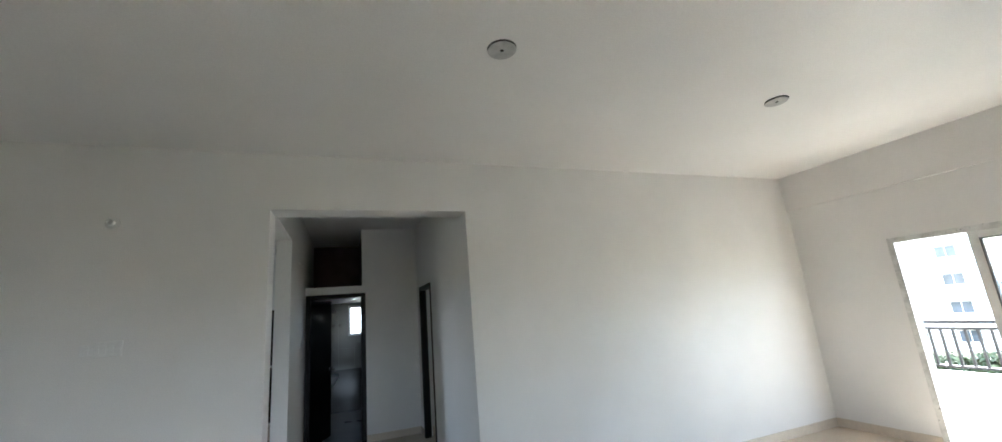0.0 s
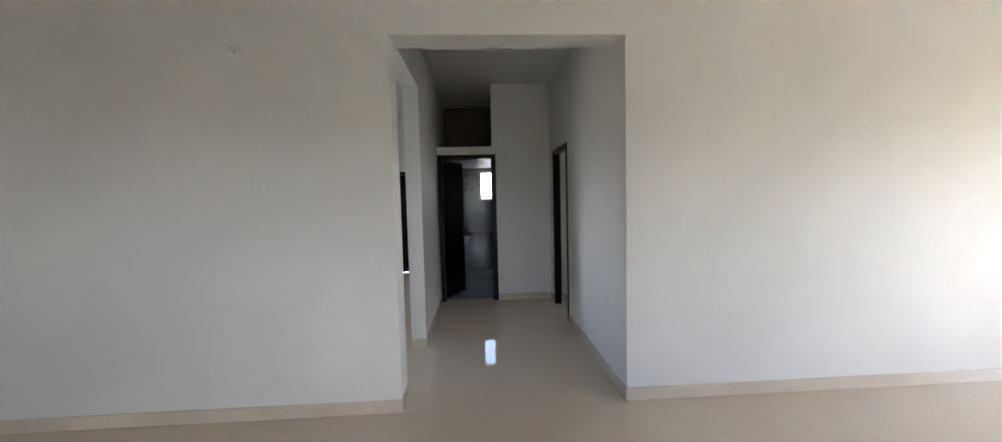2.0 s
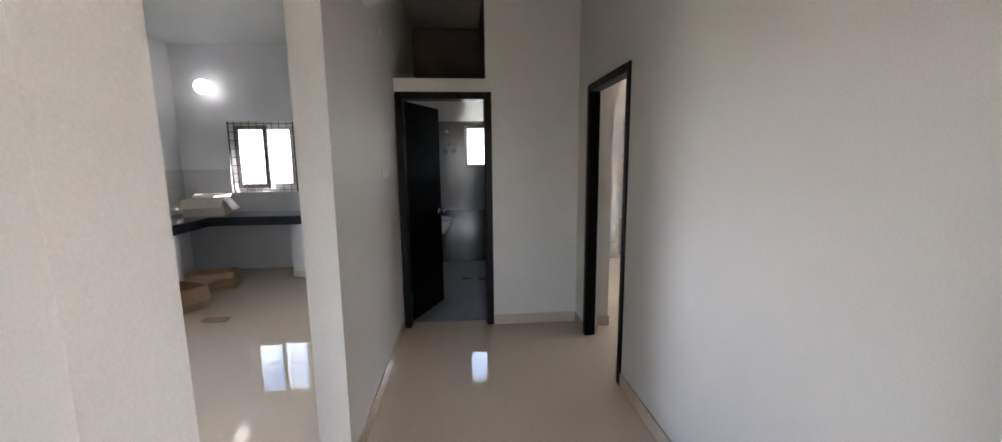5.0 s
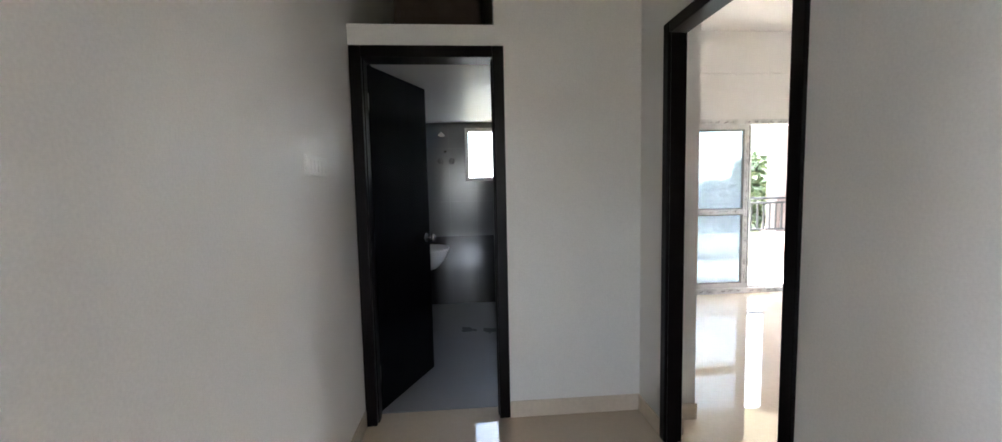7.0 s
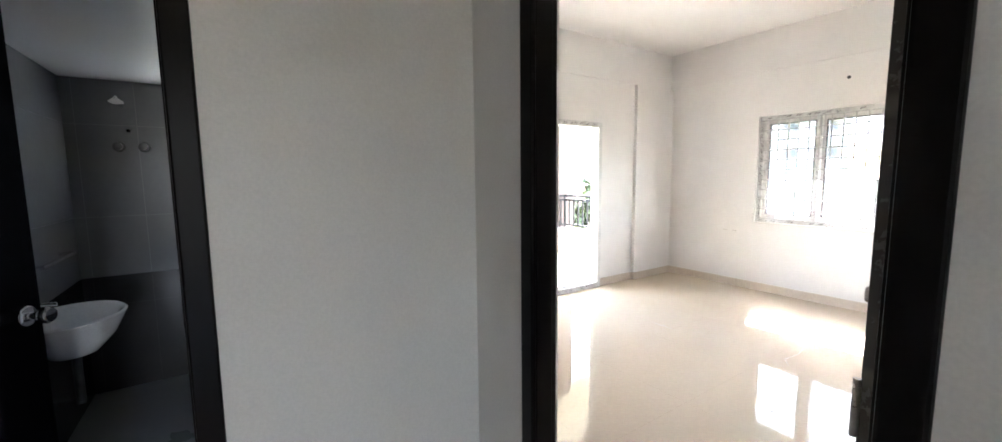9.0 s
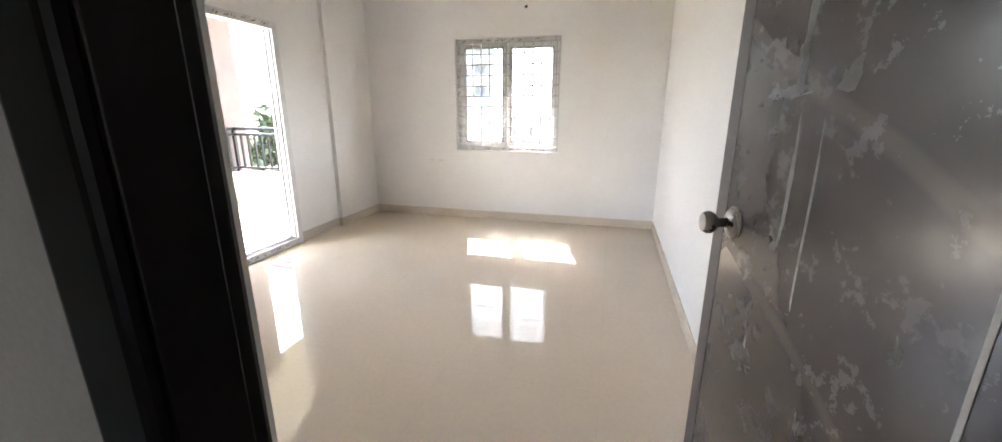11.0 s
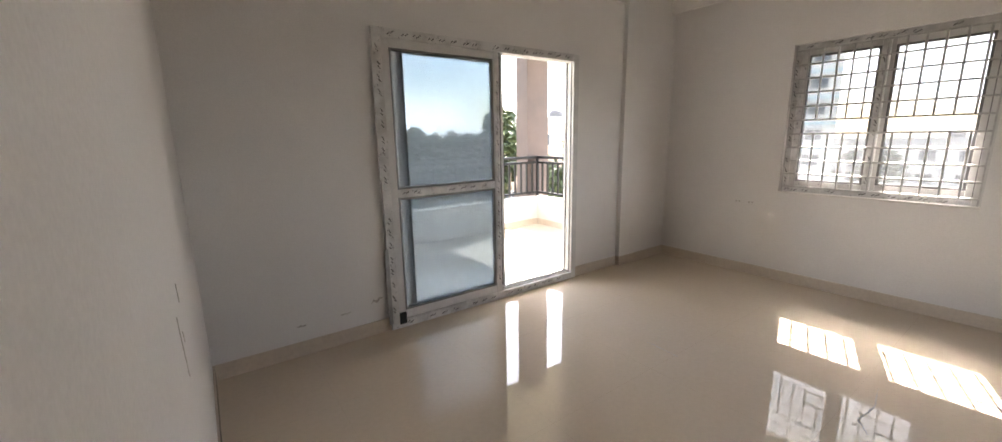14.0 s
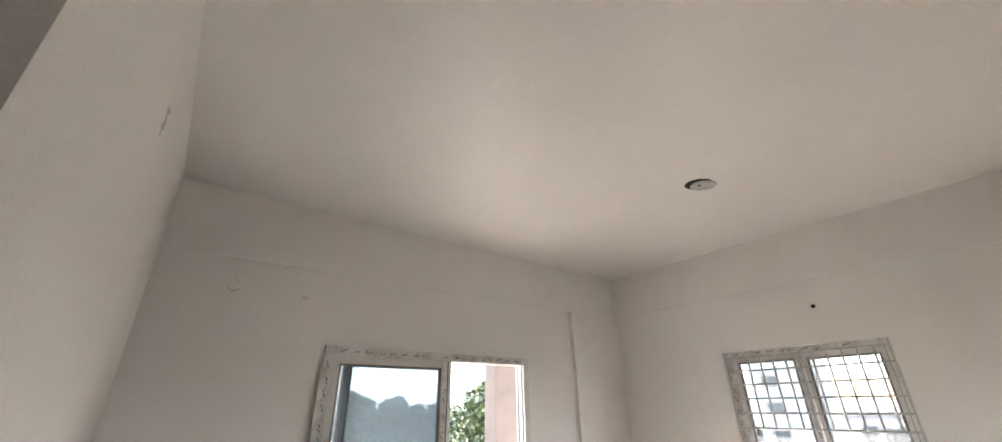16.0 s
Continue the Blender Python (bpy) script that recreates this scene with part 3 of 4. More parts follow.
k_leaf = part("door_leaf", box_mesh((K_DOOR[0] + 0.062, BACK + 0.06, 0.008), (K_DOOR[1] - 0.062, BACK + 0.095, K_DOOR[3] - 0.062), 0.003), BATH_LEAF, door_3)
part("knob", knob_bm(pose(K_DOOR[1] - 0.13, BACK + 0.06, 1.0, 90, 0, 0)), CHROME, k_leaf, "chrome door knob", True)


# ---- sliding glazing ----
def bar(bm, a, b, bevel=0.004):
    return add_box(bm, a, b, bevel)


def sash(parent, x0, x1, z0, z1, y, stile, glass_mat, mid=None, mat=UPVC, name="shutter"):
    """A sliding shutter in its own frame: stiles, rails, an optional middle rail and panes."""
    d = 0.019
    frame_part = part(name, bar(bar(bmesh.new(), (x0, y - d, z0), (x0 + stile, y + d, z1)), (x1 - stile, y - d, z0), (x1, y + d, z1)), mat, parent)
    part("rail", bar(bmesh.new(), (x0 + stile, y - d, z0), (x1 - stile, y + d, z0 + stile)), mat, frame_part)
    part("rail", bar(bmesh.new(), (x0 + stile, y - d, z1 - stile), (x1 - stile, y + d, z1)), mat, frame_part)
    lights = [(z0 + stile, z1 - stile)]
    if mid:
        part("rail", bar(bmesh.new(), (x0 + stile, y - d, mid - 0.03), (x1 - stile, y + d, mid + 0.03)), UPVC_FILM, frame_part)
        lights = [(z0 + stile, mid - 0.03), (mid + 0.03, z1 - stile)]
    g = 0.016
    for a, b in lights:
        beads = bmesh.new()
        add_box(beads, (x0 + stile, y - d + 0.004, a), (x0 + stile + g, y + d - 0.004, b))
        add_box(beads, (x1 - stile - g, y - d + 0.004, a), (x1 - stile, y + d - 0.004, b))
        add_box(beads, (x0 + stile + g, y - d + 0.004, a), (x1 - stile - g, y + d - 0.004, a + g))
        add_box(beads, (x0 + stile + g, y - d + 0.004, b - g), (x1 - stile - g, y + d - 0.004, b))
        part("bead", beads, UPVC_SHADE, frame_part, "dark grey glazing bead")
        pane = part("pane", box_mesh((x0 + stile + g * 0.5, y - 0.0025, a + g * 0.5), (x1 - stile - g * 0.5, y + 0.0025, b - g * 0.5)), glass_mat, frame_part, "dusty tinted glass")
        pane.visible_shadow = False
    return frame_part


def outer_frame(parent, x0, x1, z0, z1, y0, y1, w, sill_mat=UPVC_FILM):
    part("frame_side", box_mesh((x0, y0, z0), (x0 + w, y1, z1), 0.003), UPVC_FILM, parent)
    part("frame_side", box_mesh((x1 - w, y0, z0), (x1, y1, z1), 0.003), UPVC, parent)
    part("frame_head", box_mesh((x0 + w, y0, z1 - w), (x1 - w, y1, z1), 0.003), UPVC_FILM, parent)
    part("frame_sill", box_mesh((x0 + w, y0, z0), (x1 - w, y1, z0 + w), 0.003), sill_mat, parent)
    for k in range(1, 4):
        y = y0 + (y1 - y0) * k / 4
        part("track", box_mesh((x0 + w, y - 0.003, z0 + w), (x1 - w, y + 0.003, z0 + w + 0.008)), TRACK_GREY, parent)
    for k in (1, 3):
        y = y0 + (y1 - y0) * k / 4
        part("side_groove", box_mesh((x1 - w - 0.007, y - 0.004, z0 + w + 0.010), (x1 - w, y + 0.004, z1 - w)), UPVC_SHADE, parent)


def film_print(parent, a, b, y, across, gap=0.095):
    """A row of short slanting dark dashes printed on the film of one straight member, from a to b in x-z."""
    bm = bmesh.new()
    rng = random.Random(int(a[0] * 1000 + a[1] * 777 + b[1] * 31))
    a, b = Vector((a[0], 0, a[1])), Vector((b[0], 0, b[1]))
    u = (b - a).normalized()
    v = Vector((-u.z, 0, u.x))
    n = int((b - a).length / gap)
    for k in range(n):
        if rng.random() < 0.12:
            continue
        c = a + u * (k + 0.5 + rng.uniform(-0.15, 0.15)) * gap
        for shift, size in ((-0.012, 0.022), (0.014, 0.030)):
            p = c + u * shift + v * rng.uniform(-0.15, 0.15) * across
            half = u * size * rng.uniform(0.35, 0.5) + v * across * 0.16
            thick = v * across * rng.uniform(0.07, 0.13)
            quad = [bm.verts.new((q.x, y, q.z)) for q in (p - half - thick, p + half - thick, p + half + thick, p - half + thick)]
            bm.faces.new(quad)
    bmesh.ops.solidify(bm, geom=bm.faces[:], thickness=0.0004)
    part("film_print", bm, FILM_INK, parent, "dark print on the protective film")


# bedroom balcony door: both shutters pushed to one side
slider = thing("door_4", pose(BAL[0], NORTH_B, 0), "white film-marked sliding balcony door pushed half open", "sliding door", kind="structure")
W = BAL[1] - BAL[0]
outer_frame(slider, 0.0, W, 0.0, BAL[3], -0.028, 0.090, 0.062)
sash(slider, 0.055, 1.02, 0.062, BAL[3] - 0.055, 0.006, 0.062, GLASS, 1.0, UPVC, "shutter")
sash(slider, 0.155, 1.085, 0.062, BAL[3] - 0.055, 0.056, 0.062, GLASS, 1.0, UPVC, "shutter")
part("edge_film", box_mesh((0.965, -0.0165, 0.10), (1.012, -0.0135, BAL[3] - 0.08)), UPVC_FILM, slider, "strip of printed protective film")
part("film_shred", box_mesh((-0.012, -0.034, 1.10), (0.016, -0.029, 1.95)), UPVC_FILM, slider, "peeling strip of printed film")
part("film_shred", box_mesh((-0.020, -0.034, 0.05), (0.008, -0.029, 0.62)), TRACK_GREY, slider, "peeling strip of dark film")
film_print(slider, (0.031, 0.10), (0.031, 2.03), -0.0287, 0.045)
film_print(slider, (0.08, 2.064), (1.80, 2.064), -0.0287, 0.045)
film_print(slider, (0.10, 0.031), (1.80, 0.031), -0.0287, 0.045)
film_print(slider, (0.989, 0.14), (0.989, 1.98), -0.0172, 0.040)
film_print(slider, (0.13, 1.0), (0.94, 1.0), -0.0137, 0.040)
for x in (0.0585, 1.0145):
    part("gasket", box_mesh((x, -0.0185, 0.12), (x + 0.005, -0.013, 2.03)), HOLE_SHADE_RUBBER, slider, "black rubber gasket line")
part("corner_block", box_mesh((0.060, -0.034, 0.030), (0.115, -0.014, 0.115), 0.004), HOLE_SHADE_RUBBER, slider, "black plastic corner block")

# living room balcony door
living_slider = thing("door_5", pose(EAST_L, LIV[1], 0, 0, 0, -90), "white sliding balcony door of the living room", "sliding door", kind="structure")
WL = LIV[1] - LIV[0]
outer_frame(living_slider, 0.0, WL, 0.0, LIV[3], 0.0, 0.12, 0.055)
sash(living_slider, 0.62, 1.28, 0.055, LIV[3] - 0.05, 0.035, 0.07, GLASS, 0.93)
sash(living_slider, 1.14, WL - 0.05, 0.055, LIV[3] - 0.05, 0.085, 0.07, GLASS, 0.93)


def grill(parent, x0, x1, z0, z1, y, nx, nz, gap_row, r=0.0082):
    """Welded bars: rows right across, uprights left out of one band."""
    rows = [z0 + (z1 - z0) * k / nz for k in range(nz + 1)]
    for z in rows:
        part("row_bar", add_cyl(bmesh.new(), (x0, y, z), (x1, y, z), r, seg=8), GRILL_PAINT, parent, smooth=True)
    for i in range(1, nx):
        x = x0 + (x1 - x0) * i / nx
        for a, b in ((rows[0], rows[gap_row]), (rows[gap_row + 1], rows[-1])):
            part("upright_bar", add_cyl(bmesh.new(), (x, y - 0.006, a), (x, y - 0.006, b), r, seg=8), GRILL_PAINT, parent, smooth=True)


# bedroom window
win_bed = thing("window_1", pose(EAST_B, WIN[1], 0, 0, 0, -90), "white sliding window with a welded grill", "window", kind="structure")
WW = WIN[1] - WIN[0]
outer_frame(win_bed, 0.0, WW, WIN[2], WIN[3], 0.045, 0.145, 0.05)
sash(win_bed, 0.05, 0.625, WIN[2] + 0.052, WIN[3] - 0.045, 0.075, 0.05, GLASS_FILM, None, UPVC_FILM)
sash(win_bed, 0.60, WW - 0.045, WIN[2] + 0.052, WIN[3] - 0.045, 0.118, 0.05, GLASS_FILM, None, UPVC)
part("sill", box_mesh((0.0, -0.012, WIN[2] - 0.012), (WW, 0.045, WIN[2] + 0.004), 0.002), PARAPET_PAINT, win_bed, "white stone sill")
film_print(win_bed, (0.025, WIN[2] + 0.05), (0.025, WIN[3] - 0.05), 0.0443, 0.04)
film_print(win_bed, (0.06, WIN[3] - 0.025), (WW - 0.05, WIN[3] - 0.025), 0.0443, 0.04)
film_print(win_bed, (0.06, WIN[2] + 0.025), (WW - 0.05, WIN[2] + 0.025), 0.0443, 0.04)
film_print(win_bed, (0.60, WIN[2] + 0.08), (0.60, WIN[3] - 0.08), 0.0553, 0.04)
grill_bed = part("grill", add_box(add_box(bmesh.new(), (0.012, 0.012, WIN[2] + 0.005), (0.022, 0.020, WIN[3])), (WW - 0.022, 0.012, WIN[2] + 0.005), (WW - 0.012, 0.020, WIN[3])), GRILL_PAINT, win_bed, "grey-white welded window grill")
grill(grill_bed, 0.012, WW - 0.012, WIN[2] + 0.055, WIN[3] - 0.055, 0.016, 12, 10, 4, 0.0075)

# kitchen window
win_kit = thing("window_2", pose(K_WIN[0], BACK, 0), "sliding kitchen window with a dark grill", "window", kind="structure")
WK = K_WIN[1] - K_WIN[0]
outer_frame(win_kit, 0.0, WK, K_WIN[2], K_WIN[3], 0.05, 0.13, 0.05)
sash(win_kit, 0.05, 0.50, K_WIN[2] + 0.052, K_WIN[3] - 0.045, 0.07, 0.045, GLASS, None, UPVC_SHADE)
sash(win_kit, 0.42, WK - 0.05, K_WIN[2] + 0.052, K_WIN[3] - 0.045, 0.108, 0.045, GLASS, None, UPVC)
grill_kit = part("grill", add_box(add_box(bmesh.new(), (0.008, -0.014, K_WIN[2]), (0.022, -0.004, K_WIN[3])), (WK - 0.022, -0.014, K_WIN[2]), (WK - 0.008, -0.004, K_WIN[3])), RAIL_BLACK, win_kit, "dark welded window grill")
for k in range(9):
    z = K_WIN[2] + 0.03 + (K_WIN[3] - K_WIN[2] - 0.06) * k / 8
    part("row_bar", add_cyl(bmesh.new(), (0.01, -0.009, z), (WK - 0.01, -0.009, z), 0.004, seg=8), RAIL_BLACK, grill_kit, smooth=True)
for k in range(1, 9):
    x = WK * k / 9
    part("upright_bar", add_cyl(bmesh.new(), (x, -0.015, K_WIN[2]), (x, -0.015, K_WIN[3]), 0.004, seg=8), RAIL_BLACK, grill_kit, smooth=True)

# bathroom ventilator
win_bath = thing("window_3", pose(B_WIN[0], BACK, 0), "white framed bathroom louvre window", "window", kind="structure")
WB = B_WIN[1] - B_WIN[0]
for x0, x1, z0, z1 in ((0, 0.04, B_WIN[2], B_WIN[3]), (WB - 0.04, WB, B_WIN[2], B_WIN[3]), (0.04, WB - 0.04, B_WIN[2], B_WIN[2] + 0.04), (0.04, WB - 0.04, B_WIN[3] - 0.04, B_WIN[3])):
    part("frame_bar", box_mesh((x0, -0.016, z0), (x1, 0.06, z1), 0.003), UPVC, win_bath)
for k in range(7):
    z = B_WIN[2] + 0.075 + k * 0.077
    blade = part("louvre", box_mesh((0.041, -0.002, -0.045), (WB - 0.041, 0.002, 0.045)), GLASS_FROST, win_bath, "frosted louvre blade")
    blade.matrix_local = pose(0, 0.03, z, 35, 0, 0)
    blade.visible_shadow = False

# ---- balconies ----
def railing(name, path, label):
    """A black railing along a path of ground points: posts, three rails, balusters."""
    top = thing(name, pose(0, 0, 0), label, "railing")
    for (x0, y0, z), (x1, y1, _) in zip(path, path[1:]):
        a, b = Vector((x0, y0, 0)), Vector((x1, y1, 0))
        along = (b - a).normalized()
        side = Vector((-along.y, along.x, 0))
        turn = math.degrees(math.atan2(along.y, along.x))
        length = (b - a).length
        for h, w, d in ((0.60, 0.06, 0.042), (0.515, 0.05, 0.035), (0.03, 0.05, 0.03)):
            rail = part("rail", box_mesh((-0.02, -w / 2, z + h - d), (length + 0.02, w / 2, z + h), 0.003), RAIL_BLACK, top)
            rail.matrix_local = pose(x0, y0, 0, 0, 0, turn)
        n = max(2, round(length / 0.118))
        for i in range(1, n):
            p = a + along * (length * i / n)
            baluster = part("baluster", box_mesh((-0.0125, -0.0125, z + 0.03), (0.0125, 0.0125, z + 0.48)), RAIL_BLACK, top)
            baluster.matrix_local = pose(p.x, p.y, 0, 0, 0, turn)
        for p in (a, (a + b) / 2):
            post = part("post", box_mesh((-0.02, -0.02, z - 0.05), (0.02, 0.02, z + 0.572), 0.003), RAIL_BLACK, top)
            post.matrix_local = pose(p.x, p.y, 0, 0, 0, turn)
    return top


PY, PX, PZ = 7.75, 4.75, 0.43
solid("balcony_floor", box_mesh((0.0, NORTH_B + 0.15, -0.16), (PX + 0.13, PY + 0.13, -0.02)), BALCONY_TILE, "pale tiled balcony floor in the sun", "floor", "structure")
solid("parapet_north", box_mesh((0.0, PY, -0.02), (PX + 0.13, PY + 0.13, PZ), 0.004), PARAPET_PAINT, "white painted low balcony parapet", "parapet", "structure")
solid("parapet_east", box_mesh((PX, NORTH_B + 0.15, -0.02), (PX + 0.13, PY, PZ), 0.004), PARAPET_PAINT, "white painted low balcony parapet", "parapet", "structure")
solid("balcony_skirting", box_mesh((0.0, PY - 0.010, -0.02), (PX - 0.010, PY, 0.07)), SKIRTING, "cream tile skirting on the balcony", "skirting", "structure")
solid("balcony_skirting", box_mesh((PX - 0.010, NORTH_B + 0.15, -0.02), (PX, PY, 0.07)), SKIRTING, "cream tile skirting on the balcony", "skirting", "structure")
# Unseen added slab; its long east overhang keeps sun off the bedroom floor.
solid("added_balcony_roof", box_mesh((0.0, NORTH_B + 0.15, H), (5.95, PY + 0.45, H + 0.14)), PARAPET_PAINT, "unseen white slab added over the balcony", "slab", "structure")
solid("balcony_end", box_mesh((-0.2, NORTH_B + 0.15, -0.2), (0.0, PY + 0.13, H)), PARAPET_PAINT, "white painted wall closing the balcony end", "wall", "structure")
solid("balcony_column", box_mesh((4.66, PY + 0.131, -6.5), (5.10, PY + 0.42, H), 0.008), COLUMN_PAINT, "dusty brown painted balcony corner column", "column", "structure")
railing("railing", [(0.02, PY + 0.065, PZ + 0.05), (PX + 0.065, PY + 0.065, PZ + 0.05), (PX + 0.065, NORTH_B + 0.18, PZ + 0.05)], "black painted steel balcony railing with square balusters")
# shade over the bedroom window
solid("window_shade", box_mesh((EAST_B + 0.2, 2.6, 2.22), (EAST_B + 0.88, 4.75, 2.30), 0.004), PARAPET_PAINT, "white concrete sun shade over the window", "slab", "structure")

LX = 6.25
solid("living_balcony_floor", box_mesh((EAST_L + 0.2, -4.2, -0.16), (LX + 0.13, 0.6, -0.02)), BALCONY_TILE, "pale tiled balcony floor in the sun", "floor", "structure")
solid("living_parapet", box_mesh((LX, -4.2, -0.02), (LX + 0.13, 0.6, PZ), 0.004), PARAPET_PAINT, "white painted low balcony parapet", "parapet", "structure")
solid("living_balcony_roof", box_mesh((EAST_L + 0.2, -4.2, H), (LX + 0.4, 0.6, H + 0.14)), PARAPET_PAINT, "unseen white slab added over the balcony", "slab", "structure")
railing("railing", [(LX + 0.065, 0.58, PZ + 0.05), (LX + 0.065, -4.18, PZ + 0.05)], "black painted steel living room balcony railing")

# ---- ground and distance ----
GROUND_Z = -6.5
GRASS = surface("dry_ground", (0.10, 0.11, 0.05), (0.24, 0.20, 0.13), 0.08, 2.0, (0.85, 0.95), 0.3, 0.02)
BARK = surface("bark", (0.10, 0.075, 0.055), (0.17, 0.13, 0.10), 4, 40, (0.8, 0.95), 0.6, 0.01)
ROOF_GREY = surface("grey_roof", (0.30, 0.29, 0.28), (0.40, 0.39, 0.37), 0.5, 8, (0.8, 0.9), 0.2, 0.01)
FACADE_PALE = surface("pale_facade", (0.62, 0.60, 0.57), (0.70, 0.68, 0.65), 0.4, 8, (0.8, 0.9), 0.15, 0.01)
FACADE_BLUE = surface("pale_blue_facade", (0.42, 0.58, 0.62), (0.48, 0.64, 0.68), 0.4, 8, (0.8, 0.9), 0.15, 0.01)
FACADE_GREY = surface("grey_facade", (0.36, 0.37, 0.39), (0.44, 0.45, 0.47), 0.4, 8, (0.8, 0.9), 0.15, 0.01)
FACADE_BROWN = surface("brown_facade", (0.38, 0.27, 0.21), (0.46, 0.34, 0.27), 0.4, 8, (0.8, 0.9), 0.15, 0.01)
PANE_DARK = surface("dark_window_glass", (0.04, 0.05, 0.06), (0.09, 0.10, 0.12), 0.6, 5, (0.08, 0.15), 0.0)


def build_foliage(m, nodes, links, p):
    geo = nodes.new("ShaderNodeNewGeometry")
    col = ramp_node(nodes, links, geo.outputs["Random Per Island"], [(0.0, (0.026, 0.040, 0.016)), (0.5, (0.045, 0.065, 0.026)), (1.0, (0.10, 0.115, 0.05))]).outputs["Color"]
    links.new(col, p.inputs["Base Color"])
    p.inputs["Roughness"].default_value = 0.6


FOLIAGE = material("foliage", build_foliage)
ground = bmesh.new()
bmesh.ops.create_grid(ground, x_segments=40, y_segments=40, size=700)
for v in ground.verts:
    v.co.z = GROUND_Z + (noise.noise(v.co * 0.01) * 0.8 if v.co.length > 90 else 0.0)
solid("ground", ground, GRASS, "dry grass and bare earth around the buildings", "ground", "structure")


def crown_mesh(seed, radius, height, leaves, size):
    """Leaf clumps scattered over uneven lobes; small folded quads."""
    rng = random.Random(seed)
    lobes = [(Vector((rng.uniform(-0.6, 0.6) * radius, rng.uniform(-0.6, 0.6) * radius, height * rng.uniform(0.15, 0.9))), radius * rng.uniform(0.28, 0.5)) for _ in range(11)]
    verts, faces = [], []
    for _ in range(leaves):
        c, r = rng.choice(lobes)
        d = Vector((rng.gauss(0, 1), rng.gauss(0, 1), rng.gauss(0, 0.85))).normalized()
        p = c + d * r * rng.uniform(0.55, 1.08)
        q = Euler((rng.uniform(-1, 1), rng.uniform(-1, 1), rng.uniform(0, 6.28))).to_matrix()
        s = size * rng.uniform(0.6, 1.4)
        k = len(verts)
        for x, y, z in ((-0.5, 0, 0), (0, -0.3, 0.12), (0.55, 0, 0), (0, 0.3, 0.12)):
            verts.append(p + q @ (Vector((x, y, z)) * s))
        faces += [(k, k + 1, k + 2), (k, k + 2, k + 3)]
    me = bpy.data.meshes.new("crown")
    me.from_pydata(verts, [], faces)
    me.materials.append(FOLIAGE)
    return me


def tree(m, seed, trunk_height, radius, height, leaves, size, label, group):
    top = thing("tree", m, label, "tree", group)
    rng = random.Random(seed)
    bm = bmesh.new()
    add_cyl(bm, (0, 0, 0), (0.05, 0.03, trunk_height), 0.17, 0.11, 10)
    for k in range(6):
        a = k * 1.05 + rng.uniform(-0.3, 0.3)
        base = Vector((0.05, 0.03, trunk_height * rng.uniform(0.75, 1.0)))
        tip = Vector((math.cos(a) * radius * 0.55, math.sin(a) * radius * 0.55, trunk_height + height * rng.uniform(0.3, 0.7)))
        add_cyl(bm, base, tip, 0.075, 0.02, 7)
    part("trunk", bm, BARK, top)
    crown = new("crown", crown_mesh(seed, radius, height, leaves, size))
    crown.parent = top
    crown.location = (0, 0, trunk_height)
    return top


tree_a = tree(pose(11.3, 17.6, GROUND_Z - 0.9), 3, 4.2, 1.9, 5.6, 4200, 0.34, "tall green leafy tree close to the balcony", "trees by the house")
copy_thing(tree_a, pose(13.6, 16.2, GROUND_Z - 1.9, 0, 0, 70))
copy_thing(tree_a, pose(16.2, 14.6, GROUND_Z - 1.5, 0, 0, 160))
copy_thing(tree_a, pose(9.0, 19.6, GROUND_Z - 3.2, 0, 0, 230))
tree_b = tree(pose(14, 72, GROUND_Z), 8, 4.0, 4.6, 6.0, 2600, 0.8, "green leafy tree in a distant row", "distant trees")
rng = random.Random(21)
for k in range(44):
    ang = radians(4 + k * 2.35 + rng.uniform(-0.8, 0.8))
    d = rng.uniform(62, 90)
    low = 0.62 if ang > radians(56) else 1.0
    copy_thing(tree_b, pose(2 + d * math.sin(ang), 4 + d * math.cos(ang), GROUND_Z - rng.uniform(0.0, 2.6) * low, 0, 0, rng.uniform(0, 360)) @ Matrix.Scale(low, 4))

for k in range(4):
    ang = radians(72 + k * 3.1 + rng.uniform(-0.8, 0.8))
    d = rng.uniform(30, 46)
    copy_thing(tree_b, pose(1 + d * math.sin(ang), 3 + d * math.cos(ang), GROUND_Z - rng.uniform(0.6, 1.6), 0, 0, rng.uniform(0, 360)) @ Matrix.Scale(0.42, 4))


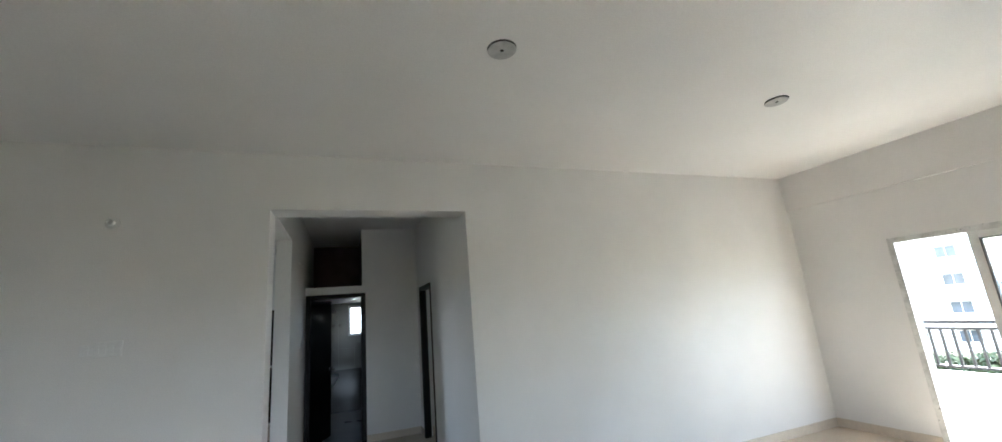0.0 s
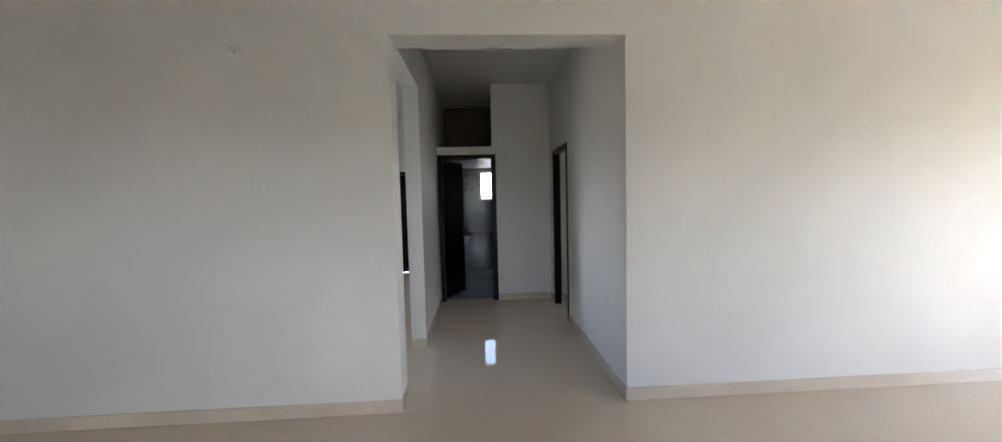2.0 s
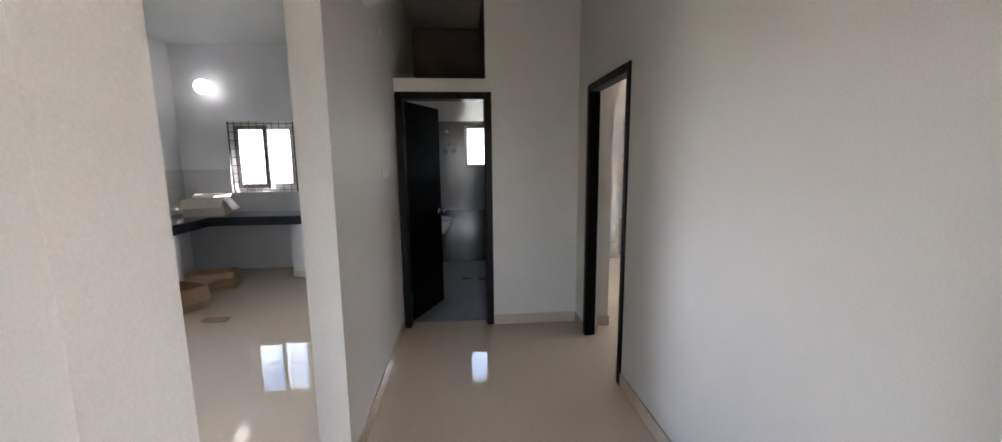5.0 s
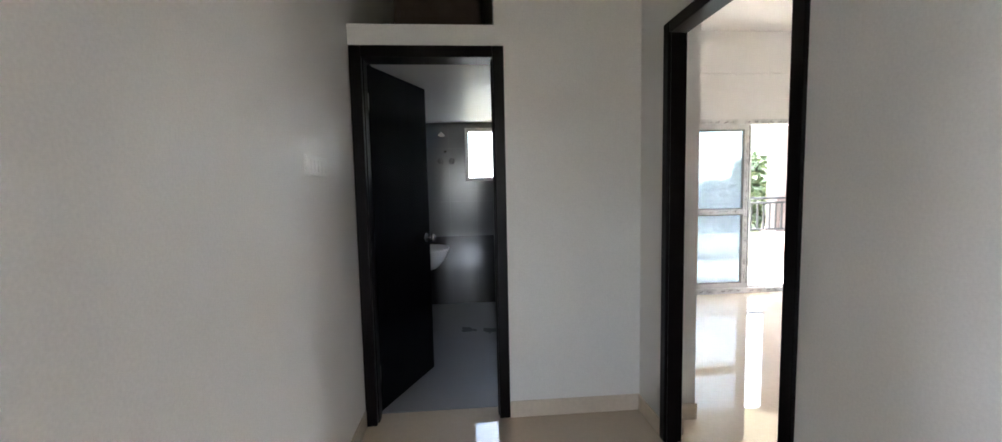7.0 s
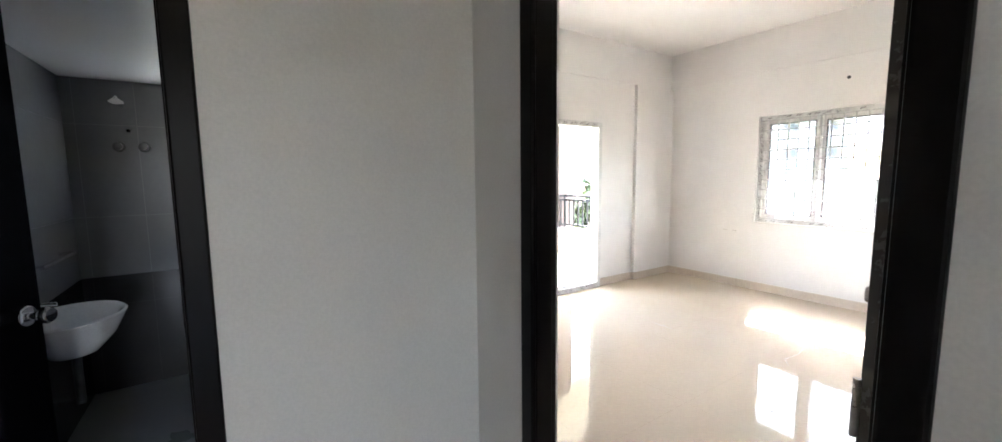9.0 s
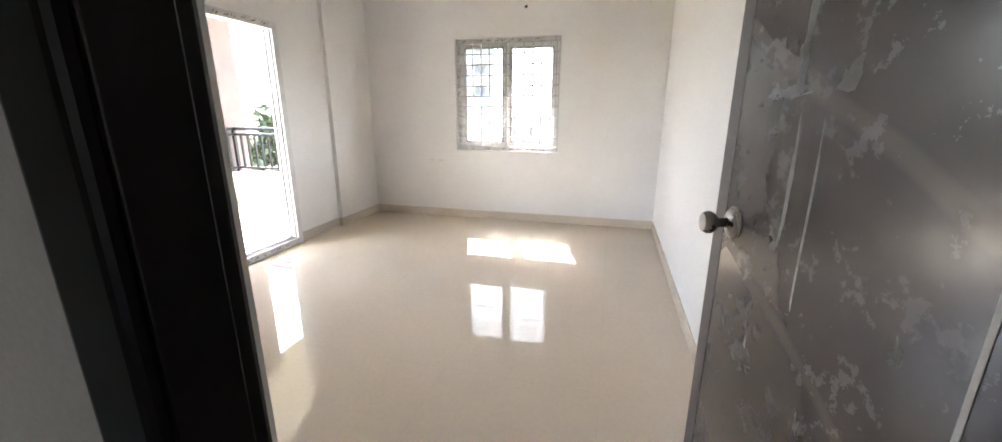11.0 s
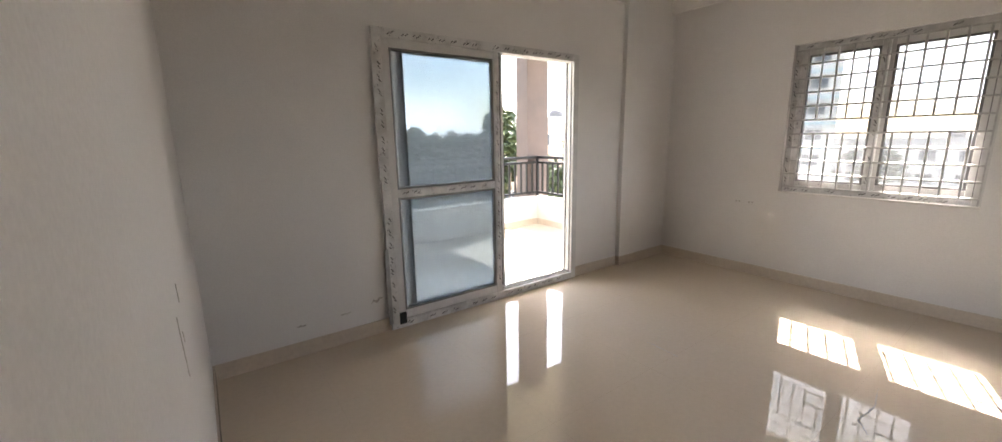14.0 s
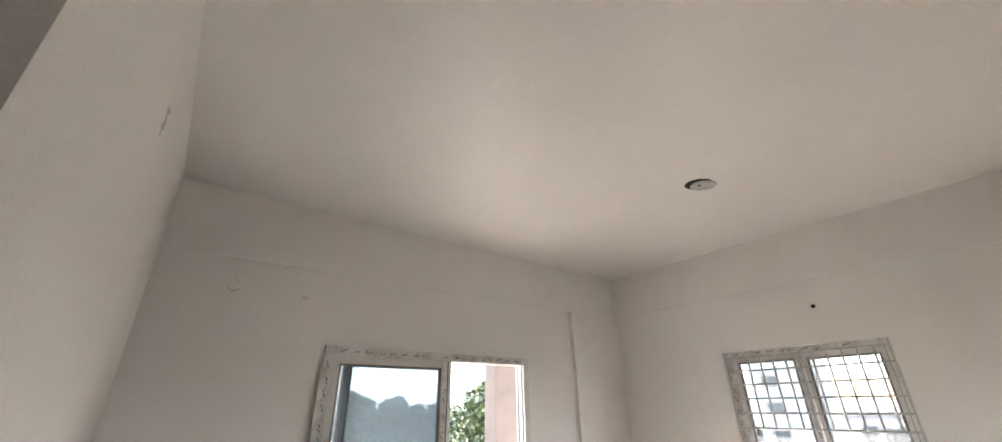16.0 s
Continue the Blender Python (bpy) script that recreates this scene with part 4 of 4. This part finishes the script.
def building(m, width, depth, storeys, bays, facade, label, band=None, storey=3.0):
    """A block of flats: body, sills, roof with parapet and tank, a window in each bay on the side that faces -y."""
    top = thing("apartment_building", m, label, "building")
    high = storeys * storey
    part("wall", box_mesh((-width / 2, 0, 0), (width / 2, depth, high)), facade, top)
    roof = part("roof", add_box(box_mesh((-width / 2 - 0.2, -0.2, high), (width / 2 + 0.2, depth + 0.2, high + 0.2)), (-width / 2, 0, high + 0.2), (width / 2, 0.2, high + 0.9)), ROOF_GREY, top)
    part("tank", lathe([(0.8, 0), (0.85, 0.2), (0.85, 1.3), (0.6, 1.6), (0.25, 1.7)], 18, pose(width * 0.2, depth * 0.5, high + 0.2)), INK, roof, "black water tank", True)
    for s in range(storeys):
        part("band", box_mesh((-width / 2 - 0.05, -0.12, s * storey + 2.75), (width / 2 + 0.05, 0.0, s * storey + 3.0)), band or facade, top)
        for b in range(bays):
            x = -width / 2 + width * (b + 0.5) / bays
            win = part("window", box_mesh((x - 0.85, -0.06, s * storey + 0.9), (x + 0.85, 0.01, s * storey + 2.2), 0.01), FACADE_PALE, top)
            part("pane", box_mesh((x - 0.78, -0.075, s * storey + 0.97), (x - 0.03, -0.061, s * storey + 2.13)), PANE_DARK, win)
            part("pane", box_mesh((x + 0.03, -0.075, s * storey + 0.97), (x + 0.78, -0.061, s * storey + 2.13)), PANE_DARK, win)
            part("shade", box_mesh((x - 1.0, -0.55, s * storey + 2.28), (x + 1.0, 0.0, s * storey + 2.36)), facade, win)
    return top


building(pose(60, 23.5, GROUND_Z, 0, 0, -70), 8, 9, 6, 2, FACADE_PALE, "white and pale blue block of flats in the distance", FACADE_BLUE)
building(pose(30, 36, GROUND_Z, 0, 0, -35), 10, 8, 3, 3, FACADE_BROWN, "brown house behind the trees")
building(pose(4, 56, GROUND_Z, 0, 0, -5), 26, 8, 2, 6, FACADE_PALE, "low pale house below the far trees")
building(pose(78, 16, GROUND_Z, 0, 0, -80), 22, 8, 2, 6, FACADE_PALE, "low pale house below the far trees")

# ---- kitchen ----
CT = 0.84
counter = bmesh.new()
outline = [(WEST_K + 0.010, 2.0), (-4.30, 2.0), (-4.30, 4.90), (-3.07, 4.90), (-3.07, BACK - 0.010), (WEST_K + 0.010, BACK - 0.010)]
bottom = [counter.verts.new((x, y, CT - 0.035)) for x, y in outline]
face = counter.faces.new(bottom)
up = bmesh.ops.extrude_face_region(counter, geom=[face])["geom"]
for v in up:
    if isinstance(v, bmesh.types.BMVert):
        v.co.z = CT
kitchen_counter = solid("worktop", counter, GRANITE, "polished black granite worktop in an L along two walls", "worktop")
apron = part("apron", add_box(box_mesh((-4.298, 4.905, CT - 0.115), (-3.075, 4.925, CT - 0.036)), (-4.325, 2.0, CT - 0.115), (-4.305, 4.925, CT - 0.036)), GRANITE, kitchen_counter, "black granite front apron")
PIER = surface("white_pier_paint", (0.66, 0.66, 0.66), (0.72, 0.72, 0.72), 3, 80, (0.5, 0.65), 0.1, 0.001)


def pier(x0, y0, x1, y1):
    top = thing("counter_pier", pose(x0, y0, 0), "white painted masonry pier under the worktop", "pier", "counter piers")
    part("body", box_mesh((0, 0, 0), (x1 - x0, y1 - y0, CT - 0.035), 0.004), PIER, top)
    part("foot", box_mesh((-0.006, -0.008, 0), (x1 - x0 + 0.006, 0, 0.09), 0.002), SKIRTING, top, "cream tile skirting")


pier(-3.34, 4.95, -3.17, BACK - 0.02)
pier(WEST_K + 0.02, 4.22, -4.34, 4.36)
pier(WEST_K + 0.02, 2.10, -4.34, 2.24)
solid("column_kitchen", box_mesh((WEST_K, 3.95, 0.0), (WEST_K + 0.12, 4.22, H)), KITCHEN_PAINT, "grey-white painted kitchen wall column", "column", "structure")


def carton(m, w, d, h, mat, label, flaps=(25, 60, -15, 40)):
    """An open cardboard carton with thin walls, four flaps and a tape seam."""
    top = thing("cardboard_box", m, label, "box", "cardboard boxes in the kitchen")
    t = 0.006
    part("base", box_mesh((-w / 2, -d / 2, 0), (w / 2, d / 2, t)), mat, top)
    for a, b in (((-w / 2, -d / 2, t), (w / 2, -d / 2 + t, h)), ((-w / 2, d / 2 - t, t), (w / 2, d / 2, h)), ((-w / 2, -d / 2 + t, t), (-w / 2 + t, d / 2 - t, h)), ((w / 2 - t, -d / 2 + t, t), (w / 2, d / 2 - t, h))):
        part("side", box_mesh(a, b), mat, top)
    for k, (px, py, turn, length, reach) in enumerate(((0, -d / 2, 0, w, d * 0.48), (w / 2, 0, 90, d, w * 0.4), (0, d / 2, 180, w, d * 0.48), (-w / 2, 0, 270, d, w * 0.4))):
        f = part("flap", box_mesh((-length / 2, -reach, 0), (length / 2, 0, 0.004)), mat, top)
        f.matrix_local = pose(px, py, h, 0, 0, turn) @ pose(0, 0, 0, flaps[k], 0, 0)
    part("tape", box_mesh((-0.025, -d / 2 - 0.001, h * 0.55), (0.025, -d / 2, h)), TAPE_TAN, top, "strip of tan packing tape")
    return top


carton(pose(-4.06, 3.86, 0, 0, 0, -28), 0.40, 0.30, 0.24, CARDBOARD, "torn brown cardboard box on the kitchen floor", (35, 70, -10, 60))
carton(pose(-4.12, 4.62, 0, 0, 0, 20), 0.40, 0.28, 0.20, CARDBOARD, "open brown cardboard box on the kitchen floor", (20, 50, 55, 30))
carton(pose(-4.46, 5.16, CT, 0, 0, 12), 0.46, 0.30, 0.22, CARDBOARD_PALE, "open pale cardboard box on the worktop", (48, 55, -20, 40))

scrap = bmesh.new()
bmesh.ops.create_grid(scrap, x_segments=7, y_segments=4, size=0.5)
for v in scrap.verts:
    v.co = (v.co.x * 0.22, v.co.y * 0.10, 0.012 + 0.022 * abs(noise.noise(v.co * 5)))
bmesh.ops.solidify(scrap, geom=scrap.faces[:], thickness=0.012)
paper_scrap = solid("paper_scrap", scrap, CARDBOARD, "crumpled brown wrapper lying on the kitchen floor", "wrapper")
paper_scrap.location = (-3.50, 3.46, 0.0)
scrap2 = copy_thing(paper_scrap, pose(-3.85, 3.05, 0, 0, 0, 60))

# printed sheets stuck to the side wall tiles
rng = random.Random(5)
for k, (y, z, w, h) in enumerate(((4.48, 1.36, 0.13, 0.13), (4.66, 1.34, 0.16, 0.14), (4.84, 1.36, 0.12, 0.13), (4.50, 1.17, 0.17, 0.2), (4.82, 1.17, 0.16, 0.2), (3.72, 1.02, 0.24, 0.14), (3.78, 0.92, 0.2, 0.13))):
    sheet = thing("decor_tile", pose(WEST_K + 0.010, y, z), "pale printed decorative tile above the worktop", "tile", "printed tiles")
    part("tile_body", box_mesh((0, -w / 2, -h / 2), (0.007, w / 2, h / 2), 0.001), PAPER, sheet)
    for j in range(3):
        a = rng.uniform(-0.35, 0.1) * w
        b = rng.uniform(-0.35, 0.1) * h
        part("print", box_mesh((0.007, a, b), (0.0078, a + w * 0.3, b + h * 0.25)), INK, sheet, "dark printed motif")

bulb = thing("wall_lamp", pose(-4.47, BACK, 2.535), "lit round white bulb on a batten holder on the wall", "lamp")
part("holder", lathe([(0.045, 0), (0.05, 0.012), (0.028, 0.03), (0.024, 0.06)], 20, pose(0, 0, 0, 90, 0, 0)), PLASTIC_WHITE, bulb, smooth=True)
part("globe", lathe([(0.02, 0.055), (0.05, 0.07), (0.085, 0.11), (0.10, 0.16), (0.085, 0.21), (0.05, 0.245), (0.01, 0.258)], 24, pose(0, 0, 0, 90, 0, 0)), BULB, bulb, "glowing white globe", True)
part("batten", box_mesh((-0.26, -0.02, 0.10), (0.06, 0.0, 0.125), 0.003), PLASTIC_WHITE, bulb, "white conduit batten")

# ---- bathroom ----
basin = thing("wash_basin", pose(BX0, 4.42, 0.82), "white ceramic wash basin on the bathroom wall", "basin")
bowl = lathe([(0.04, -0.19), (0.10, -0.17), (0.17, -0.10), (0.215, -0.02), (0.225, 0.0), (0.215, 0.008), (0.195, 0.0), (0.15, -0.08), (0.08, -0.12), (0.02, -0.13)], 36)
for v in bowl.verts:
    v.co.x, v.co.y = v.co.x * 0.86 + 0.19, v.co.y * 1.08
part("bowl", bowl, CERAMIC, basin, smooth=True)
part("back_ledge", box_mesh((0.0, -0.20, -0.10), (0.06, 0.20, 0.012), 0.008), CERAMIC, basin)
part("waste_pipe", add_cyl(bmesh.new(), (0.19, 0, -0.19), (0.19, 0, -0.42), 0.018), VALVE_DARK, basin, "dull dark waste pipe", True)
tap = part("tap", add_cyl(add_cyl(bmesh.new(), (0.035, 0, 0.012), (0.035, 0, 0.085), 0.014), (0.035, 0, 0.078), (0.15, 0, 0.065), 0.010), CHROME, basin, "chrome pillar tap", True)
part("tap_handle", add_cyl(bmesh.new(), (0.035, 0, 0.085), (0.035, 0, 0.115), 0.021, 0.017), CHROME, tap, smooth=True)

shelf_rail = thing("towel_rail", pose(BX0, 4.75, 1.02), "chrome towel rail on the bathroom wall", "towel rail")
part("rail", add_cyl(bmesh.new(), (0.06, -0.1, 0), (0.06, 0.42, 0), 0.008), CHROME, shelf_rail, smooth=True)
for y in (-0.08, 0.40):
    part("bracket", add_cyl(bmesh.new(), (0.0, y, 0), (0.062, y, 0), 0.011), CHROME, shelf_rail, smooth=True)

for x, z in ((-1.30, 1.66), (-1.17, 1.66)):
    valve = thing("shower_valve", pose(x, BACK - 0.012, z), "dull dark shower valve on the tiled wall", "valve", "shower valves")
    part("flange", lathe([(0.034, 0), (0.034, 0.004), (0.02, 0.012)], 22, pose(0, 0, 0, 90, 0, 0)), VALVE_DARK, valve, smooth=True)
    part("handle", lathe([(0.012, 0.01), (0.012, 0.04), (0.026, 0.045), (0.024, 0.07), (0.006, 0.072)], 16, pose(0, 0, 0, 90, 0, 0)), VALVE_DARK, valve, smooth=True)
shower = thing("wall_shower", pose(-1.27, BACK - 0.012, 1.93), "chrome shower arm with a small round head", "shower")
part("arm", add_cyl(bmesh.new(), (0, 0, 0), (0.0, -0.16, 0.03), 0.010), CHROME, shower, smooth=True)
part("head", lathe([(0.045, 0), (0.04, 0.012), (0.012, 0.03)], 22, pose(0, -0.165, -0.005, 20, 0, 0)), CHROME, shower, smooth=True)
faucet = thing("wall_tap", pose(-1.235, BACK - 0.012, 1.78), "small chrome wall spout below the shower", "tap")
part("spout", add_cyl(bmesh.new(), (0, 0, 0), (0, -0.09, -0.02), 0.011), CHROME, faucet, smooth=True)

# ---- switches, points and marks ----
def switch_plate(m, w, h, gangs, label):
    """A modular plate in its own axes: x along the wall, z up, the wall behind at y = 0."""
    top = thing("switch_plate", m, label, "switch", "wall switches")
    part("plate", box_mesh((-w / 2, -0.006, -h / 2), (w / 2, 0, h / 2), 0.002), PLASTIC_WHITE, top)
    for k in range(gangs):
        x = -w / 2 + w * (k + 0.5) / gangs
        part("rocker", box_mesh((x - 0.014, -0.0085, -0.024), (x + 0.014, -0.005, 0.024), 0.002), PLASTIC_WHITE, top)
    return top


switch_plate(pose(-2.585, 0, 1.64), 0.16, 0.10, 4, "white modular switch plate on the living room wall")
switch_plate(pose(-2.70, 0, 1.64), 0.07, 0.075, 1, "white single socket plate beside the switches")
switch_plate(pose(PASS_W, 2.50, 1.45, 0, 0, 90), 0.24, 0.08, 6, "white modular switch plate beside the bathroom door")


def wire_point(m, label):
    top = thing("wire_point", m, label, "wire", "bare wire points")
    part("cover", lathe([(0.026, 0), (0.026, 0.006), (0.018, 0.010), (0.004, 0.011)], 18, pose(0, 0, 0, 90, 0, 0)), PLASTIC_WHITE, top, smooth=True)
    part("wire", add_cyl(bmesh.new(), (0.005, -0.008, 0), (0.018, -0.045, -0.02), 0.003, seg=8), GRILL_PAINT, top, smooth=True)


wire_point(pose(PASS_W, 2.09, 2.47, 0, 0, 90), "small white wire outlet high on the passage wall")
wire_point(pose(PASS_W, 2.54, 2.46, 0, 0, 90), "small white wire outlet high on the passage wall")
holder = thing("lamp_holder", pose(-2.64, 0, 2.52), "white empty lamp holder high on the living room wall", "lamp holder")
part("base", lathe([(0.045, 0), (0.045, 0.01), (0.032, 0.02)], 22, pose(0, 0, 0, 90, 0, 0)), PLASTIC_WHITE, holder, smooth=True)
part("socket", lathe([(0.024, 0.018), (0.024, 0.05), (0.018, 0.055), (0.016, 0.03)], 18, pose(0, 0, 0, 90, 0, 0)), PLASTIC_WHITE, holder, smooth=True)


CAP_GREY = surface("dusty_plastic", (0.40, 0.39, 0.38), (0.52, 0.51, 0.50), 18, 90, (0.4, 0.55), 0.1, 0.0005)


def ceiling_cap(x, y, label, stretch=1.0, slip=0.003, turn=0, gap=0.083):
    top = thing("ceiling_cap", pose(x, y, H, 0, 0, turn) @ Matrix.Diagonal((stretch, 2 - stretch, 1, 1)), label, "cover plate", "ceiling light points")
    # Black disc stands for the shade in the gap behind the plate.
    part("gap_shade_disc", lathe([(gap, -0.003), (gap, 0.0)], 30), HOLE_SHADE_RUBBER, top, "black disc for the shaded gap round the plate")
    plate = part("plate", lathe([(0.078, -0.010), (0.082, -0.006), (0.080, -0.003)], 30), CAP_GREY, top, smooth=True)
    plate.location = (slip, 0.006, -0.002)
    part("screw", lathe([(0.012, -0.013), (0.012, -0.010)], 12), HOLE_SHADE_RUBBER, top)


ceiling_cap(-0.247, -1.79, "round white cover plate on the living room ceiling")
ceiling_cap(2.105, -1.685, "round white cover plate on the living room ceiling")
ceiling_cap(3.19, 3.45, "loose white cover plate slipped off its hole in the bedroom ceiling", 1.12, 0.030, -35, 0.088)

hole = thing("conduit_hole", pose(EAST_B, 3.424, 2.42), "small pipe hole above the window, its shade a black disc", "hole")
# No bore is cut: a black disc gives the hole's shaded depth.
part("hole_shade_disc", lathe([(0.017, 0.0), (0.017, 0.003), (0.012, 0.004)], 20, pose(0, 0, 0, 0, -90, 0)), HOLE_SHADE_RUBBER, hole, smooth=True)
for y in (4.63, 4.60, 4.51, 4.48):
    dot = thing("socket_hole", pose(EAST_B, y, 0.715), "small drilled screw hole in the wall", "hole", "screw holes below the window")
    part("plug", lathe([(0.008, 0.0), (0.008, 0.002), (0.004, 0.003)], 10, pose(0, 0, 0, 0, -90, 0)), SCUFF, dot)


def scuff(name, m, points, width, label, mat=SCUFF):
    """A thin ragged mark along a few points of its own x-z plane."""
    bm = bmesh.new()
    rng = random.Random(len(points) + int(width * 10000))
    nx, nz = (0, 1) if abs(points[-1][0] - points[0][0]) > abs(points[-1][1] - points[0][1]) else (1, 0)
    fine = []
    for (x0, z0), (x1, z1) in zip(points, points[1:]):
        for k in range(5):
            fine.append((x0 + (x1 - x0) * k / 5 + nx * rng.uniform(-1, 1) * width * 0.4, z0 + (z1 - z0) * k / 5 + nz * rng.uniform(-1, 1) * width * 0.4))
    fine.append(points[-1])
    rows = []
    for k, (x, z) in enumerate(fine):
        w = width * rng.uniform(0.35, 1.0) * (0.3 + 0.7 * math.sin(math.pi * (k + 0.5) / len(fine)))
        rows.append([bm.verts.new((x - nx * w / 2, -0.0012, z - nz * w / 2)), bm.verts.new((x + nx * w / 2, -0.0012, z + nz * w / 2))])
    for a, b in zip(rows, rows[1:]):
        bm.faces.new((a[0], a[1], b[1], b[0]))
    rim = bmesh.ops.extrude_edge_only(bm, edges=[e for e in bm.edges if e.is_boundary])["geom"]
    for v in rim:
        if isinstance(v, bmesh.types.BMVert):
            v.co.y = 0.0004
    ob = solid(name, bm, mat, label, "mark", group="marks on the plaster")
    ob.matrix_world = m
    return ob


NW = pose(0, NORTH_B, 0)
scuff("wall_scuff", NW, [(1.22, 0.245), (1.27, 0.252), (1.31, 0.266)], 0.028, "grey scraped scuff low on the wall")
scuff("wall_scuff", NW, [(1.01, 0.205), (1.08, 0.212)], 0.014, "grey scraped scuff low on the wall")
scuff("wall_scuff", NW, [(0.73, 0.20), (0.79, 0.203)], 0.016, "grey scraped scuff low on the wall")
scuff("wall_scuff", NW, [(0.66, 2.44), (0.70, 2.40), (0.75, 2.42)], 0.010, "faint pencil and plaster mark high on the wall")
scuff("wall_scuff", NW, [(0.70, 2.49), (0.735, 2.455)], 0.010, "faint plaster mark high on the wall")
scuff("wall_scuff", NW, [(1.145, 2.425), (1.18, 2.412)], 0.022, "small chipped plaster mark high on the wall")
WWALL = pose(WEST_B, 0, 0, 0, 0, 90)
scuff("wall_scuff", WWALL, [(3.90, 0.97), (3.935, 0.87), (3.97, 0.78)], 0.010, "long grey scratch on the bedroom wall")
scuff("wall_scuff", WWALL, [(4.03, 1.02), (4.05, 0.96)], 0.008, "short grey scratch on the bedroom wall")
scuff("wall_scuff", WWALL, [(3.99, 0.90), (4.01, 0.86)], 0.007, "short grey scratch on the bedroom wall")
scuff("wall_chip", WWALL, [(3.955, 2.58), (3.965, 2.64), (3.985, 2.71)], 0.075, "chipped plaster patch high on the wall", CHIP)
FLAT = pose(0, 0, 0, -90, 0, 0)
scuff("floor_scratch", FLAT, [(2.70, 3.06), (2.80, 3.12), (2.98, 3.10), (3.20, 3.13)], 0.010, "thin grey streak across the polished floor")
scuff("floor_scratch", FLAT, [(2.655, 3.98), (2.665, 4.22)], 0.008, "thin grey scratch on the polished floor")
